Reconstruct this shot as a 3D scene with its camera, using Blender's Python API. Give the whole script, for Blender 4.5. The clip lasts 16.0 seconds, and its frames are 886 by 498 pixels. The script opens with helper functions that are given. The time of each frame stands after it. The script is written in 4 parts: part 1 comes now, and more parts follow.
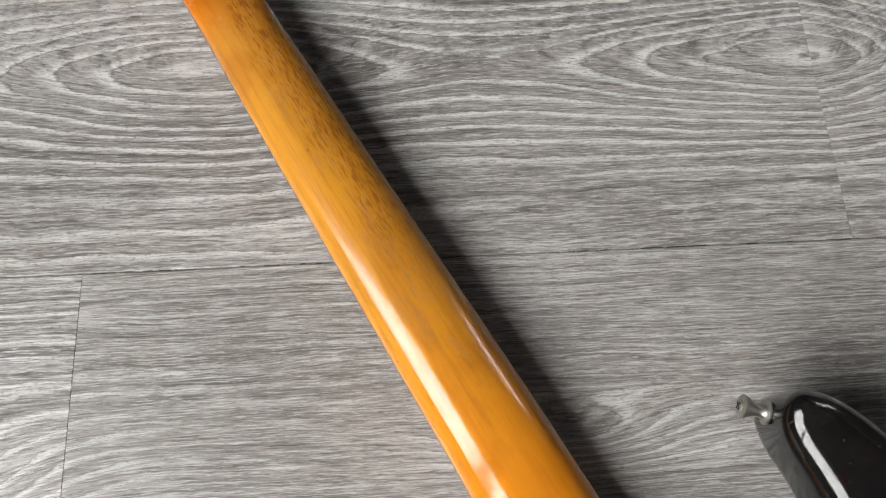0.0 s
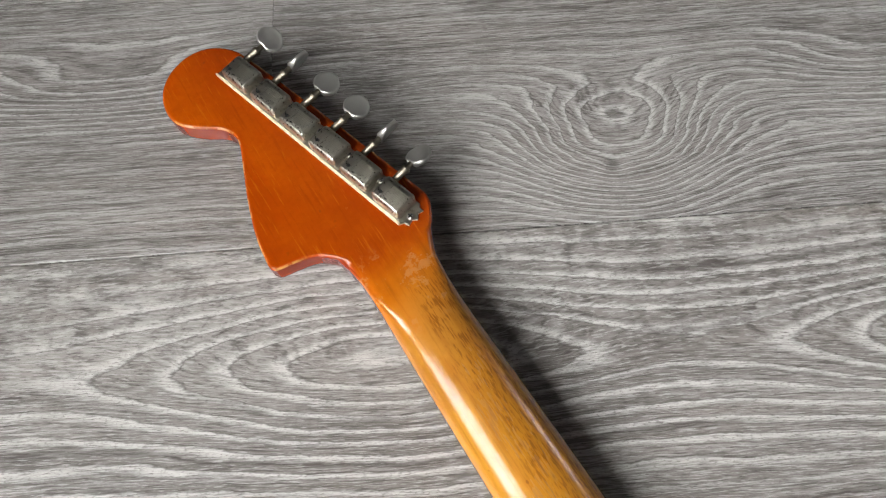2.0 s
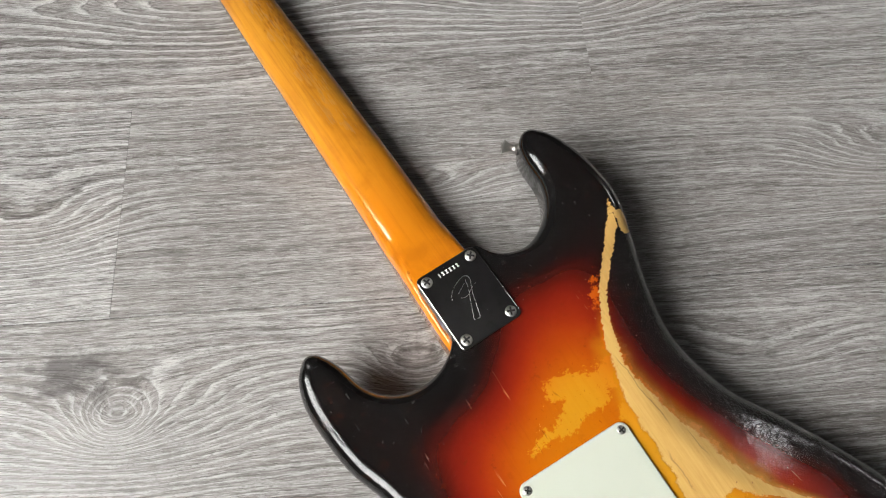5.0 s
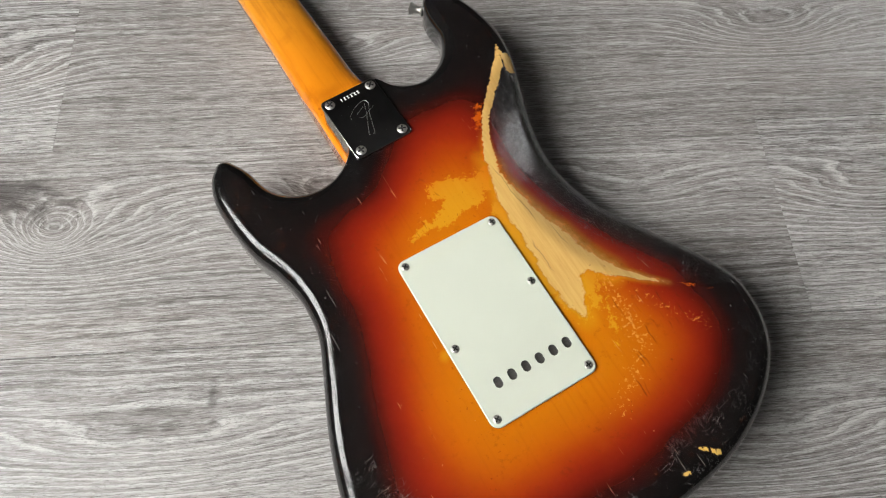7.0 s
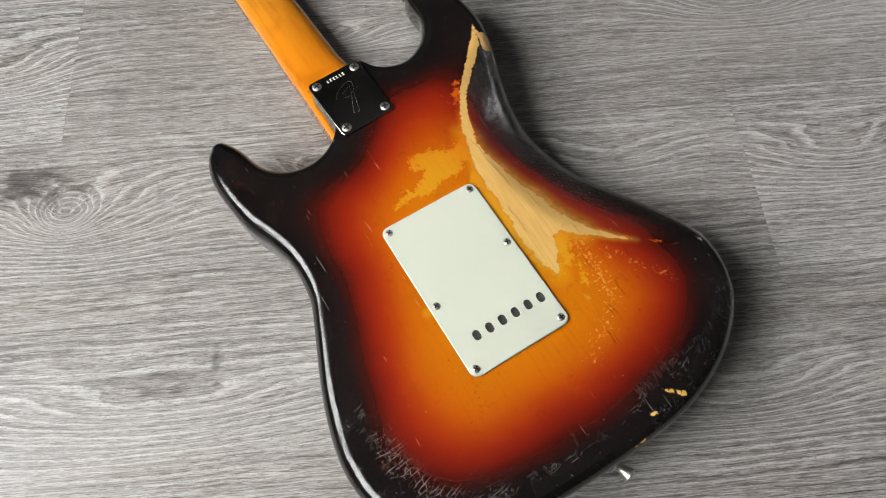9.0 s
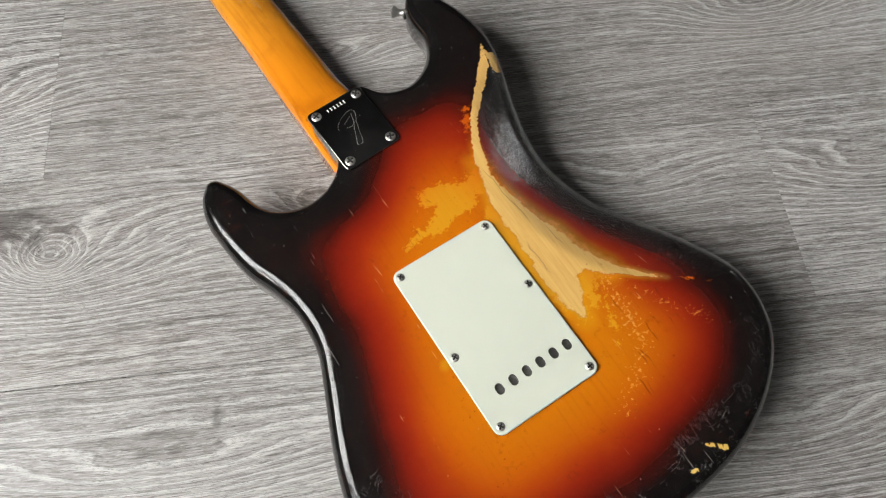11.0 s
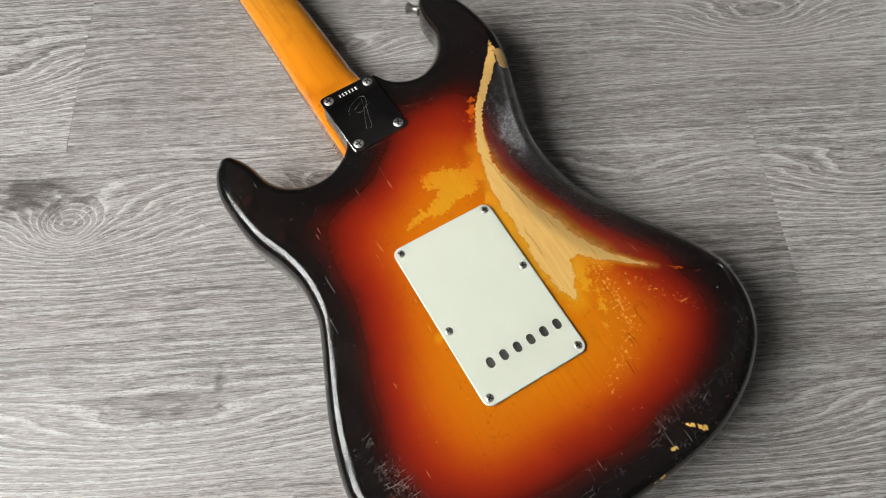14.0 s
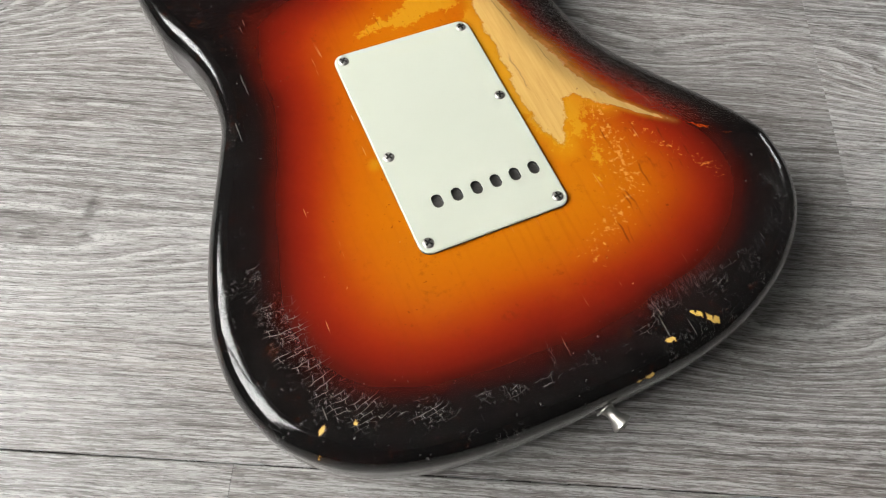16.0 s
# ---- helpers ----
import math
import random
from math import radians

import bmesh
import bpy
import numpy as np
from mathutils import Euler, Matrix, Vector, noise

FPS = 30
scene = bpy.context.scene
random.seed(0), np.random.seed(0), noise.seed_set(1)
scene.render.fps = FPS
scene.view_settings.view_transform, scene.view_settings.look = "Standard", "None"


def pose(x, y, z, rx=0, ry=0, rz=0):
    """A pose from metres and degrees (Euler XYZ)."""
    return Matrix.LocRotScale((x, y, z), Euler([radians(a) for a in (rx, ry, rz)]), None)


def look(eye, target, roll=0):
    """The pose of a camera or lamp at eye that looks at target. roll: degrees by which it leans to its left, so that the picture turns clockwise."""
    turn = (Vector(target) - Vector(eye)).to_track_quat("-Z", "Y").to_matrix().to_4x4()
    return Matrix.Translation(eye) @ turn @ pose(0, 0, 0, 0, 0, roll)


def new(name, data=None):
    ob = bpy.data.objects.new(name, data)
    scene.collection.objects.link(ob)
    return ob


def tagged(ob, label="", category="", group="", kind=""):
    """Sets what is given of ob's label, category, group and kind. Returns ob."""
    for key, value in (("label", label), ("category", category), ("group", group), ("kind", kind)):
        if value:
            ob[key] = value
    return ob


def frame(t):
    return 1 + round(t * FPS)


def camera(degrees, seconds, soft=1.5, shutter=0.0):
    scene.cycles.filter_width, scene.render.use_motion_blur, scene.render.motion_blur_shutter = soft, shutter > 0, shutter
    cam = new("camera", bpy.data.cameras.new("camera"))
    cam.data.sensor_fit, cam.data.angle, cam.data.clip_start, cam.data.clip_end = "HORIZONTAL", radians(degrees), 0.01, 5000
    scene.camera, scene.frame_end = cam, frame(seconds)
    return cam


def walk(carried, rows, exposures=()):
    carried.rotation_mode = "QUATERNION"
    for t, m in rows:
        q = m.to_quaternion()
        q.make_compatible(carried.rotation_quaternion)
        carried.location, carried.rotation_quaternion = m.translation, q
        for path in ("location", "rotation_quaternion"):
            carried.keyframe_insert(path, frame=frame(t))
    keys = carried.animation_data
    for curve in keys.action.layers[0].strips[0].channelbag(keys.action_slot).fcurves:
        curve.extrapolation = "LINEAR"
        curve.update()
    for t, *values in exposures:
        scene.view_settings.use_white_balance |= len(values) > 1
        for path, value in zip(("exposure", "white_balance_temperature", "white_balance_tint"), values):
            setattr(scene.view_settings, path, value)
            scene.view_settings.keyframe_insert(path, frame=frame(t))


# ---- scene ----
import mathutils
import mathutils.geometry

cam = camera(65.8, 16.0, soft=1.1)
PATH = [
    (0, (-0.037, 0.162, 0.365), (0.268, 0.634, -1.555), 3.6),
    (0.5, (-0.038, 0.243, 0.36), (0.274, 0.764, -1.545), 0.7),
    (1, (-0.051, 0.308, 0.368), (0.28, 0.865, -1.525), -0.4),
    (1.5, (-0.049, 0.338, 0.372), (0.259, 0.945, -1.509), -3.8),
    (2, (-0.051, 0.331, 0.377), (0.256, 0.964, -1.495), -4.7),
    (2.5, (-0.048, 0.291, 0.395), (0.259, 0.95, -1.468), -5.4),
    (3, (-0.054, 0.234, 0.422), (0.274, 0.912, -1.43), -4.8),
    (3.5, (-0.069, 0.133, 0.475), (0.268, 0.801, -1.379), -4.2),
    (4, (-0.079, 0.051, 0.523), (0.267, 0.699, -1.338), -3.3),
    (4.5, (-0.086, -0.03, 0.536), (0.289, 0.626, -1.315), -1.5),
    (5, (-0.099, -0.114, 0.537), (0.301, 0.522, -1.317), 1.4),
    (5.2, (-0.1, -0.142, 0.539), (0.306, 0.482, -1.317), 2.6),
    (7.3, (-0.12, -0.32, 0.535), (0.326, 0.371, -1.289), 2.8),
    (7.5, (-0.119, -0.333, 0.541), (0.325, 0.362, -1.281), 2.2),
    (8, (-0.118, -0.357, 0.558), (0.311, 0.349, -1.263), 0.3),
    (10.3, (-0.108, -0.313, 0.55), (0.289, 0.366, -1.289), -2.2),
    (10.5, (-0.106, -0.307, 0.546), (0.295, 0.37, -1.293), -2.1),
    (11, (-0.103, -0.294, 0.537), (0.305, 0.374, -1.304), -1.8),
    (11.5, (-0.104, -0.278, 0.529), (0.314, 0.381, -1.313), -1.4),
    (12, (-0.104, -0.262, 0.531), (0.323, 0.4, -1.307), -1.5),
    (12.5, (-0.104, -0.255, 0.542), (0.327, 0.424, -1.289), -1.9),
    (13, (-0.114, -0.273, 0.552), (0.316, 0.428, -1.271), -2.3),
    (13.5, (-0.116, -0.304, 0.553), (0.303, 0.411, -1.267), -2.0),
    (14, (-0.116, -0.328, 0.546), (0.297, 0.394, -1.273), -0.7),
    (14.5, (-0.119, -0.347, 0.523), (0.289, 0.376, -1.297), 1.3),
    (15, (-0.117, -0.365, 0.483), (0.289, 0.363, -1.335), 3.3),
    (15.5, (-0.11, -0.381, 0.43), (0.311, 0.367, -1.377), 5.3),
    (16, (-0.107, -0.394, 0.382), (0.323, 0.377, -1.412), 6.4),
]
walk(cam, [(t, look(eye, target, roll)) for t, eye, target, roll in PATH],
     ((0, -0.06), (1, -0.08), (2.5, 0.07), (3.5, 0.04), (5, 0.02), (7.5, -0.04), (12.5, -0.04), (15, -0.01), (16, 0.05)))

# ---- world and large lights ----
world = bpy.data.worlds.new("sky")
scene.world = world
world.use_nodes = True
sky = world.node_tree.nodes.new("ShaderNodeTexSky")
sky.sky_type = "NISHITA"
sky.sun_disc = False
sky.sun_elevation = radians(35)
sky.sun_rotation = radians(140)
world.node_tree.links.new(sky.outputs[0], world.node_tree.nodes["Background"].inputs[0])
world.node_tree.nodes["Background"].inputs[1].default_value = 0.1


def window_light(name, m, wide, high, watts, colour):
    data = bpy.data.lights.new(name, "AREA")
    data.shape, data.size, data.size_y, data.energy, data.color = "RECTANGLE", wide, high, watts, colour
    ob = new(name, data)
    ob.matrix_world = m
    return ob


WEST, EAST, SOUTH, NORTH, HIGH = -0.80, 2.6, -2.2, 2.4, 2.5
WIN_W = (-0.52, 0.64, 0.40, 1.60)      # window in the west wall: y0, y1, z0, z1
WIN_E = (0.28, 0.80, 1.20, 1.80)          # window in the east wall
window_light("daylight_west", look((WEST - 0.16, sum(WIN_W[:2]) / 2, sum(WIN_W[2:]) / 2), (0, sum(WIN_W[:2]) / 2, sum(WIN_W[2:]) / 2)), 1.16, 1.20, 48, (1.0, 0.985, 0.96))
window_light("daylight_east", look((EAST + 0.16, sum(WIN_E[:2]) / 2, sum(WIN_E[2:]) / 2), (0, sum(WIN_E[:2]) / 2, sum(WIN_E[2:]) / 2)), 0.52, 0.60, 5.0, (1.0, 0.985, 0.96))


# ---- node helpers ----
def material(name, rough=0.5, metal=0.0, colour=(0.5, 0.5, 0.5)):
    mat = bpy.data.materials.new(name)
    mat.use_nodes = True
    b = mat.node_tree.nodes["Principled BSDF"]
    b.inputs["Base Color"].default_value = (*colour, 1)
    b.inputs["Roughness"].default_value = rough
    b.inputs["Metallic"].default_value = metal
    return mat, mat.node_tree, b


def put(nt, socket, value):
    if isinstance(value, bpy.types.NodeSocket):
        nt.links.new(value, socket)
    elif isinstance(value, (tuple, list)) and len(value) == 3 and socket.type == "RGBA":
        socket.default_value = (*value, 1)
    else:
        socket.default_value = value


def calc(nt, op, a, b=0.0, c=0.0, clamp=False):
    n = nt.nodes.new("ShaderNodeMath")
    n.operation, n.use_clamp = op, clamp
    put(nt, n.inputs[0], a), put(nt, n.inputs[1], b), put(nt, n.inputs[2], c)
    return n.outputs[0]


def vec(nt, x, y, z):
    n = nt.nodes.new("ShaderNodeCombineXYZ")
    put(nt, n.inputs[0], x), put(nt, n.inputs[1], y), put(nt, n.inputs[2], z)
    return n.outputs[0]


def xyz(nt, v):
    n = nt.nodes.new("ShaderNodeSeparateXYZ")
    nt.links.new(v, n.inputs[0])
    return n.outputs


def noise_tex(nt, v, scale, detail=3.0, rough=0.5, warp=0.0):
    n = nt.nodes.new("ShaderNodeTexNoise")
    put(nt, n.inputs["Vector"], v)
    n.inputs["Scale"].default_value, n.inputs["Detail"].default_value = scale, detail
    n.inputs["Roughness"].default_value, n.inputs["Distortion"].default_value = rough, warp
    return n.outputs[0]


def cells(nt, v, scale, feature="DISTANCE_TO_EDGE", rand=1.0):
    n = nt.nodes.new("ShaderNodeTexVoronoi")
    n.feature = feature
    put(nt, n.inputs["Vector"], v)
    n.inputs["Scale"].default_value, n.inputs["Randomness"].default_value = scale, rand
    return n.outputs["Distance"]


def step(nt, x, lo, hi, to0=0.0, to1=1.0):
    n = nt.nodes.new("ShaderNodeMapRange")
    n.interpolation_type = "SMOOTHSTEP"
    put(nt, n.inputs["Value"], x)
    n.inputs["From Min"].default_value, n.inputs["From Max"].default_value = lo, hi
    n.inputs["To Min"].default_value, n.inputs["To Max"].default_value = to0, to1
    return n.outputs[0]


def mix(nt, f, a, b, kind="MIX"):
    n = nt.nodes.new("ShaderNodeMix")
    n.data_type, n.blend_type = "RGBA", kind
    put(nt, n.inputs[0], f), put(nt, n.inputs[6], a), put(nt, n.inputs[7], b)
    return n.outputs[2]


def ramp(nt, f, stops, kind="LINEAR"):
    n = nt.nodes.new("ShaderNodeValToRGB")
    n.color_ramp.interpolation = kind
    e = n.color_ramp.elements
    while len(e) < len(stops):
        e.new(0.5)
    for el, (p, c) in zip(e, stops):
        el.position, el.color = p, (*c, 1)
    put(nt, n.inputs[0], f)
    return n.outputs[0]


def bump(nt, height, strength, distance, base=None):
    n = nt.nodes.new("ShaderNodeBump")
    n.inputs["Strength"].default_value, n.inputs["Distance"].default_value = strength, distance
    put(nt, n.inputs["Height"], height)
    if base is not None:
        nt.links.new(base, n.inputs["Normal"])
    return n.outputs[0]


def attribute(nt, name):
    n = nt.nodes.new("ShaderNodeAttribute")
    n.attribute_name = name
    return n.outputs["Fac"]


def place(nt, kind="Object"):
    return nt.nodes.new("ShaderNodeTexCoord").outputs[kind]


# ---- materials ----
PLANK_ANGLE = -26.4
SEAMS = [-0.348, -0.161, 0.030, 0.230, 0.425]
U = Vector((math.cos(radians(PLANK_ANGLE)), math.sin(radians(PLANK_ANGLE))))
V = Vector((-U.y, U.x))

# knots and flame figures of the printed oak: mm along and across the boards, half length, half width, height, side of the butt joint
FIGURES = (
    (-79, 476, 58, 44, 9.5, 0), (-87, 460, 8, 7, 0.8, 0), (-408, 548, 90, 26, 4.0, 0), (95, 527, 60, 24, 3.0, 0),
    (-225, 350, 125, 46, 4.6, 0), (172, 345, 190, 44, 5.6, -1), (124, 345, 84, 50, 5.5, 1),
    (-30, 132, 52, 15, 3.2, 0), (-375, 118, 78, 38, 5.2, 0), (400, 141, 72, 28, 5.5, 0),
    (-277, -52, 27, 20, 5.5, 0), (-262, -54, 80, 40, 5.0, 0), (-43, -30, 40, 22, 4.5, 0), (228, -38, 66, 26, 2.6, 0), (452, -52, 80, 30, 4.0, 0),
    (-190, -238, 120, 30, 3.2, 0), (298, -264, 88, 28, 3.6, 0),
)
JOINT = 0.138
STAINS = ((-316, -14, 46, 22, 0.9), (-292, -32, 18, 14, 0.6), (-277, -47, 9, 7, 0.4), (-132, -201, 5, 17, 0.6), (-190, -225, 5, 9, 0.3), (-87, 463, 6, 8, 0.6), (-79, 489, 4, 3, 0.5), (142, 424, 10, 5, 0.7), (239, -39, 7, 5, 0.4))


def floor_material():
    mat, nt, b = material("grey_oak_laminate", 0.42)
    x, y, _ = xyz(nt, nt.nodes.new("ShaderNodeNewGeometry").outputs["Position"])
    u = calc(nt, "ADD", calc(nt, "MULTIPLY", x, U.x), calc(nt, "MULTIPLY", y, U.y))
    v = calc(nt, "ADD", calc(nt, "MULTIPLY", x, V.x), calc(nt, "MULTIPLY", y, V.y))
    rnd = nt.nodes.new("ShaderNodeObjectInfo").outputs["Random"]
    shift = calc(nt, "MULTIPLY", rnd, 7.0)

    def grain(along, across, detail=2.0, rough=0.5, bend=None, follow=0.0):
        """Noise stretched along the boards, which may follow the rings."""
        c = calc(nt, "MULTIPLY", v, across)
        if bend is not None:
            c = calc(nt, "MULTIPLY_ADD", bend, follow, c)
        return noise_tex(nt, vec(nt, calc(nt, "MULTIPLY", u, along), c, shift), 1.0, detail, rough)

    wide, fine, jag = grain(1.9, 8.5, 2.0, 0.45), grain(15.0, 55.0, 3.0, 0.55), grain(130.0, 600.0, 2.0, 0.6)
    # the cathedral board under the neck is mirrored about its middle, the others run straight
    dv0 = calc(nt, "SUBTRACT", v, 0.350)
    mirrored = calc(nt, "MULTIPLY", calc(nt, "SQRT", calc(nt, "MULTIPLY_ADD", dv0, dv0, 0.00010)), -66.0)
    cathedral = calc(nt, "MULTIPLY", calc(nt, "GREATER_THAN", v, 0.230), calc(nt, "LESS_THAN", v, 0.425))
    straight = calc(nt, "MULTIPLY_ADD", v, 128.0, calc(nt, "MULTIPLY", rnd, 9.0))
    field = calc(nt, "ADD", calc(nt, "MULTIPLY", mirrored, cathedral), calc(nt, "MULTIPLY", straight, calc(nt, "SUBTRACT", 1.0, cathedral)))
    field = calc(nt, "MULTIPLY_ADD", wide, calc(nt, "MULTIPLY_ADD", cathedral, -1.6, 3.8), field)
    field = calc(nt, "MULTIPLY_ADD", fine, 0.85, field)
    field = calc(nt, "MULTIPLY_ADD", jag, 0.22, field)
    field = calc(nt, "MULTIPLY_ADD", grain(1.6, 42.0), calc(nt, "MULTIPLY_ADD", cathedral, -1.1, 1.9), field)
    smoke = grain(55.0, 130.0, 4.0, 0.65)
    figure = 0.0
    for fu, fv, su, sv, high, side in FIGURES:
        below = max([q for q in SEAMS if q < fv / 1000], default=-9.0)
        above = min([q for q in SEAMS if q > fv / 1000], default=9.0)
        du = calc(nt, "DIVIDE", calc(nt, "SUBTRACT", u, fu / 1000), su / 1000)
        dv = calc(nt, "DIVIDE", calc(nt, "SUBTRACT", v, fv / 1000), sv / 1000)
        r2 = calc(nt, "ADD", calc(nt, "MULTIPLY", du, du), calc(nt, "MULTIPLY", dv, dv))
        hill = calc(nt, "POWER", 2.718, calc(nt, "MULTIPLY", calc(nt, "POWER", r2, 1.15), -1.0))
        board = calc(nt, "MULTIPLY", calc(nt, "GREATER_THAN", v, below), calc(nt, "LESS_THAN", v, above))
        if side:
            board = calc(nt, "MULTIPLY", board, calc(nt, "GREATER_THAN" if side > 0 else "LESS_THAN", u, JOINT))
        field = calc(nt, "MULTIPLY_ADD", calc(nt, "MULTIPLY", hill, board), high, field)
        far = calc(nt, "MULTIPLY", board, calc(nt, "POWER", 2.718, calc(nt, "MULTIPLY", r2, -0.28)))
        figure = calc(nt, "MAXIMUM", figure, far)
    saw = calc(nt, "FRACT", field)
    ring = calc(nt, "MULTIPLY", step(nt, saw, 0.46, 0.80), step(nt, saw, 0.99, 0.90))
    pore = calc(nt, "MULTIPLY", step(nt, saw, 0.86, 0.96), step(nt, saw, 1.0, 0.97))
    # long fibres that follow the rings, coarse and fine, and short open pores
    fibre = grain(9.0, 120.0, 3.0, 0.6, field, 2.4)
    hair = grain(36.0, 430.0, 3.0, 0.62, field, 5.0)
    thread = grain(95.0, 1000.0, 2.0, 0.6, field, 4.0)
    dash = grain(170.0, 1500.0, 2.0, 0.5, field, 2.0)
    streak = grain(7.0, 80.0, 3.0, 0.6, field, 0.6)
    grit = grain(420.0, 900.0, 2.0, 0.6)
    cloud = grain(2.6, 9.0, 3.0, 0.55)
    base = ramp(nt, cloud, ((0.30, (0.165, 0.155, 0.145)), (0.5, (0.258, 0.246, 0.234)), (0.70, (0.385, 0.372, 0.357))))
    base = mix(nt, step(nt, grain(3.5, 22.0, 2.0), 0.50, 0.70, 0.0, 0.40), base, (0.290, 0.254, 0.228))
    base = mix(nt, step(nt, streak, 0.50, 0.68, 0.0, 0.28), base, (0.50, 0.49, 0.478))
    base = mix(nt, step(nt, streak, 0.48, 0.30, 0.0, 0.32), base, (0.125, 0.115, 0.110))
    calm = calc(nt, "SUBTRACT", 1.0, calc(nt, "MULTIPLY", step(nt, figure, 0.25, 0.75), 0.65))
    base = mix(nt, calc(nt, "MULTIPLY", step(nt, fibre, 0.47, 0.33, 0.0, 0.70), calm), base, (0.100, 0.092, 0.087))
    base = mix(nt, calc(nt, "MULTIPLY", step(nt, fibre, 0.53, 0.68, 0.0, 0.66), calm), base, (0.57, 0.565, 0.555))
    base = mix(nt, step(nt, hair, 0.46, 0.33, 0.0, 0.66), base, (0.090, 0.082, 0.078))
    base = mix(nt, calc(nt, "MULTIPLY", step(nt, hair, 0.54, 0.67, 0.0, 0.60), calm), base, (0.60, 0.595, 0.585))
    broken = step(nt, calc(nt, "MULTIPLY_ADD", hair, 0.55, calc(nt, "MULTIPLY", thread, 0.45)), 0.40, 0.56)
    base = mix(nt, step(nt, thread, 0.47, 0.34, 0.0, 0.52), base, (0.075, 0.069, 0.065))
    base = mix(nt, step(nt, thread, 0.53, 0.65, 0.0, 0.50), base, (0.62, 0.62, 0.61))
    vein = calc(nt, "MULTIPLY", calc(nt, "MULTIPLY", ring, calc(nt, "MULTIPLY_ADD", broken, 0.45, 0.55)), step(nt, grit, 0.34, 0.52, 0.60, 1.0))
    strong = step(nt, grain(4.0, 14.0), 0.38, 0.64, 0.05, 1.0)
    # the boards under the head are boldly figured, the others fine and straight
    bold = step(nt, v, 0.226, 0.234, 0.70, 1.0)
    strong = calc(nt, "MULTIPLY", calc(nt, "MAXIMUM", strong, step(nt, figure, 0.22, 0.60)), bold)
    base = mix(nt, calc(nt, "MULTIPLY", calc(nt, "MULTIPLY", vein, strong), step(nt, figure, 0.05, 0.55, 0.62, 0.86)), base, (0.71, 0.71, 0.70))
    base = mix(nt, calc(nt, "MULTIPLY", calc(nt, "MULTIPLY", pore, strong), 0.60), base, (0.085, 0.078, 0.074))
    # long dark lines between groups of veins
    saw2 = calc(nt, "FRACT", calc(nt, "MULTIPLY_ADD", field, 0.31, calc(nt, "MULTIPLY", streak, 0.5)))
    line = calc(nt, "MULTIPLY", step(nt, saw2, 0.0, 0.05), step(nt, saw2, 0.13, 0.06))
    base = mix(nt, calc(nt, "MULTIPLY", line, step(nt, cloud, 0.62, 0.42, 0.12, 0.55)), base, (0.060, 0.054, 0.050))
    base = mix(nt, step(nt, dash, 0.42, 0.28, 0.0, 0.64), base, (0.050, 0.045, 0.042))
    base = mix(nt, step(nt, grit, 0.42, 0.27, 0.0, 0.35), base, (0.075, 0.069, 0.065))
    base = mix(nt, step(nt, rnd, 0.0, 1.0, 0.0, 0.20), base, (0.22, 0.200, 0.184))
    # smoky stains beside the knots
    for su0, sv0, su, sv, depth in STAINS:
        du = calc(nt, "DIVIDE", calc(nt, "SUBTRACT", u, su0 / 1000), su / 1000)
        dv = calc(nt, "DIVIDE", calc(nt, "SUBTRACT", v, sv0 / 1000), sv / 1000)
        near = calc(nt, "SQRT", calc(nt, "ADD", calc(nt, "MULTIPLY", du, du), calc(nt, "MULTIPLY", dv, dv)))
        near = calc(nt, "MULTIPLY_ADD", calc(nt, "SUBTRACT", smoke, 0.5), 2.6, near)
        base = mix(nt, step(nt, near, 1.1, 0.2, 0.0, depth), base, (0.075, 0.068, 0.064))
    # boards past this seam darker: own tone plus painted shade around the head
    base = mix(nt, step(nt, v, 0.4245, 0.4255, 0.0, 0.20), base, (0.12, 0.114, 0.108))
    put(nt, b.inputs["Base Color"], base)
    put(nt, b.inputs["Roughness"], step(nt, hair, 0.3, 0.7, 0.22, 0.34))
    height = calc(nt, "ADD", calc(nt, "MULTIPLY", hair, 0.7), calc(nt, "MULTIPLY", thread, 0.5))
    put(nt, b.inputs["Normal"], bump(nt, height, 0.35, 0.0006))
    return mat


def plain_wall(name, colour):
    mat, nt, b = material(name, 0.9, 0.0, colour)
    p = place(nt)
    put(nt, b.inputs["Base Color"], mix(nt, noise_tex(nt, p, 1.7, 4), tuple(0.94 * c for c in colour), colour))
    put(nt, b.inputs["Normal"], bump(nt, noise_tex(nt, p, 160, 3), 0.2, 0.001))
    return mat


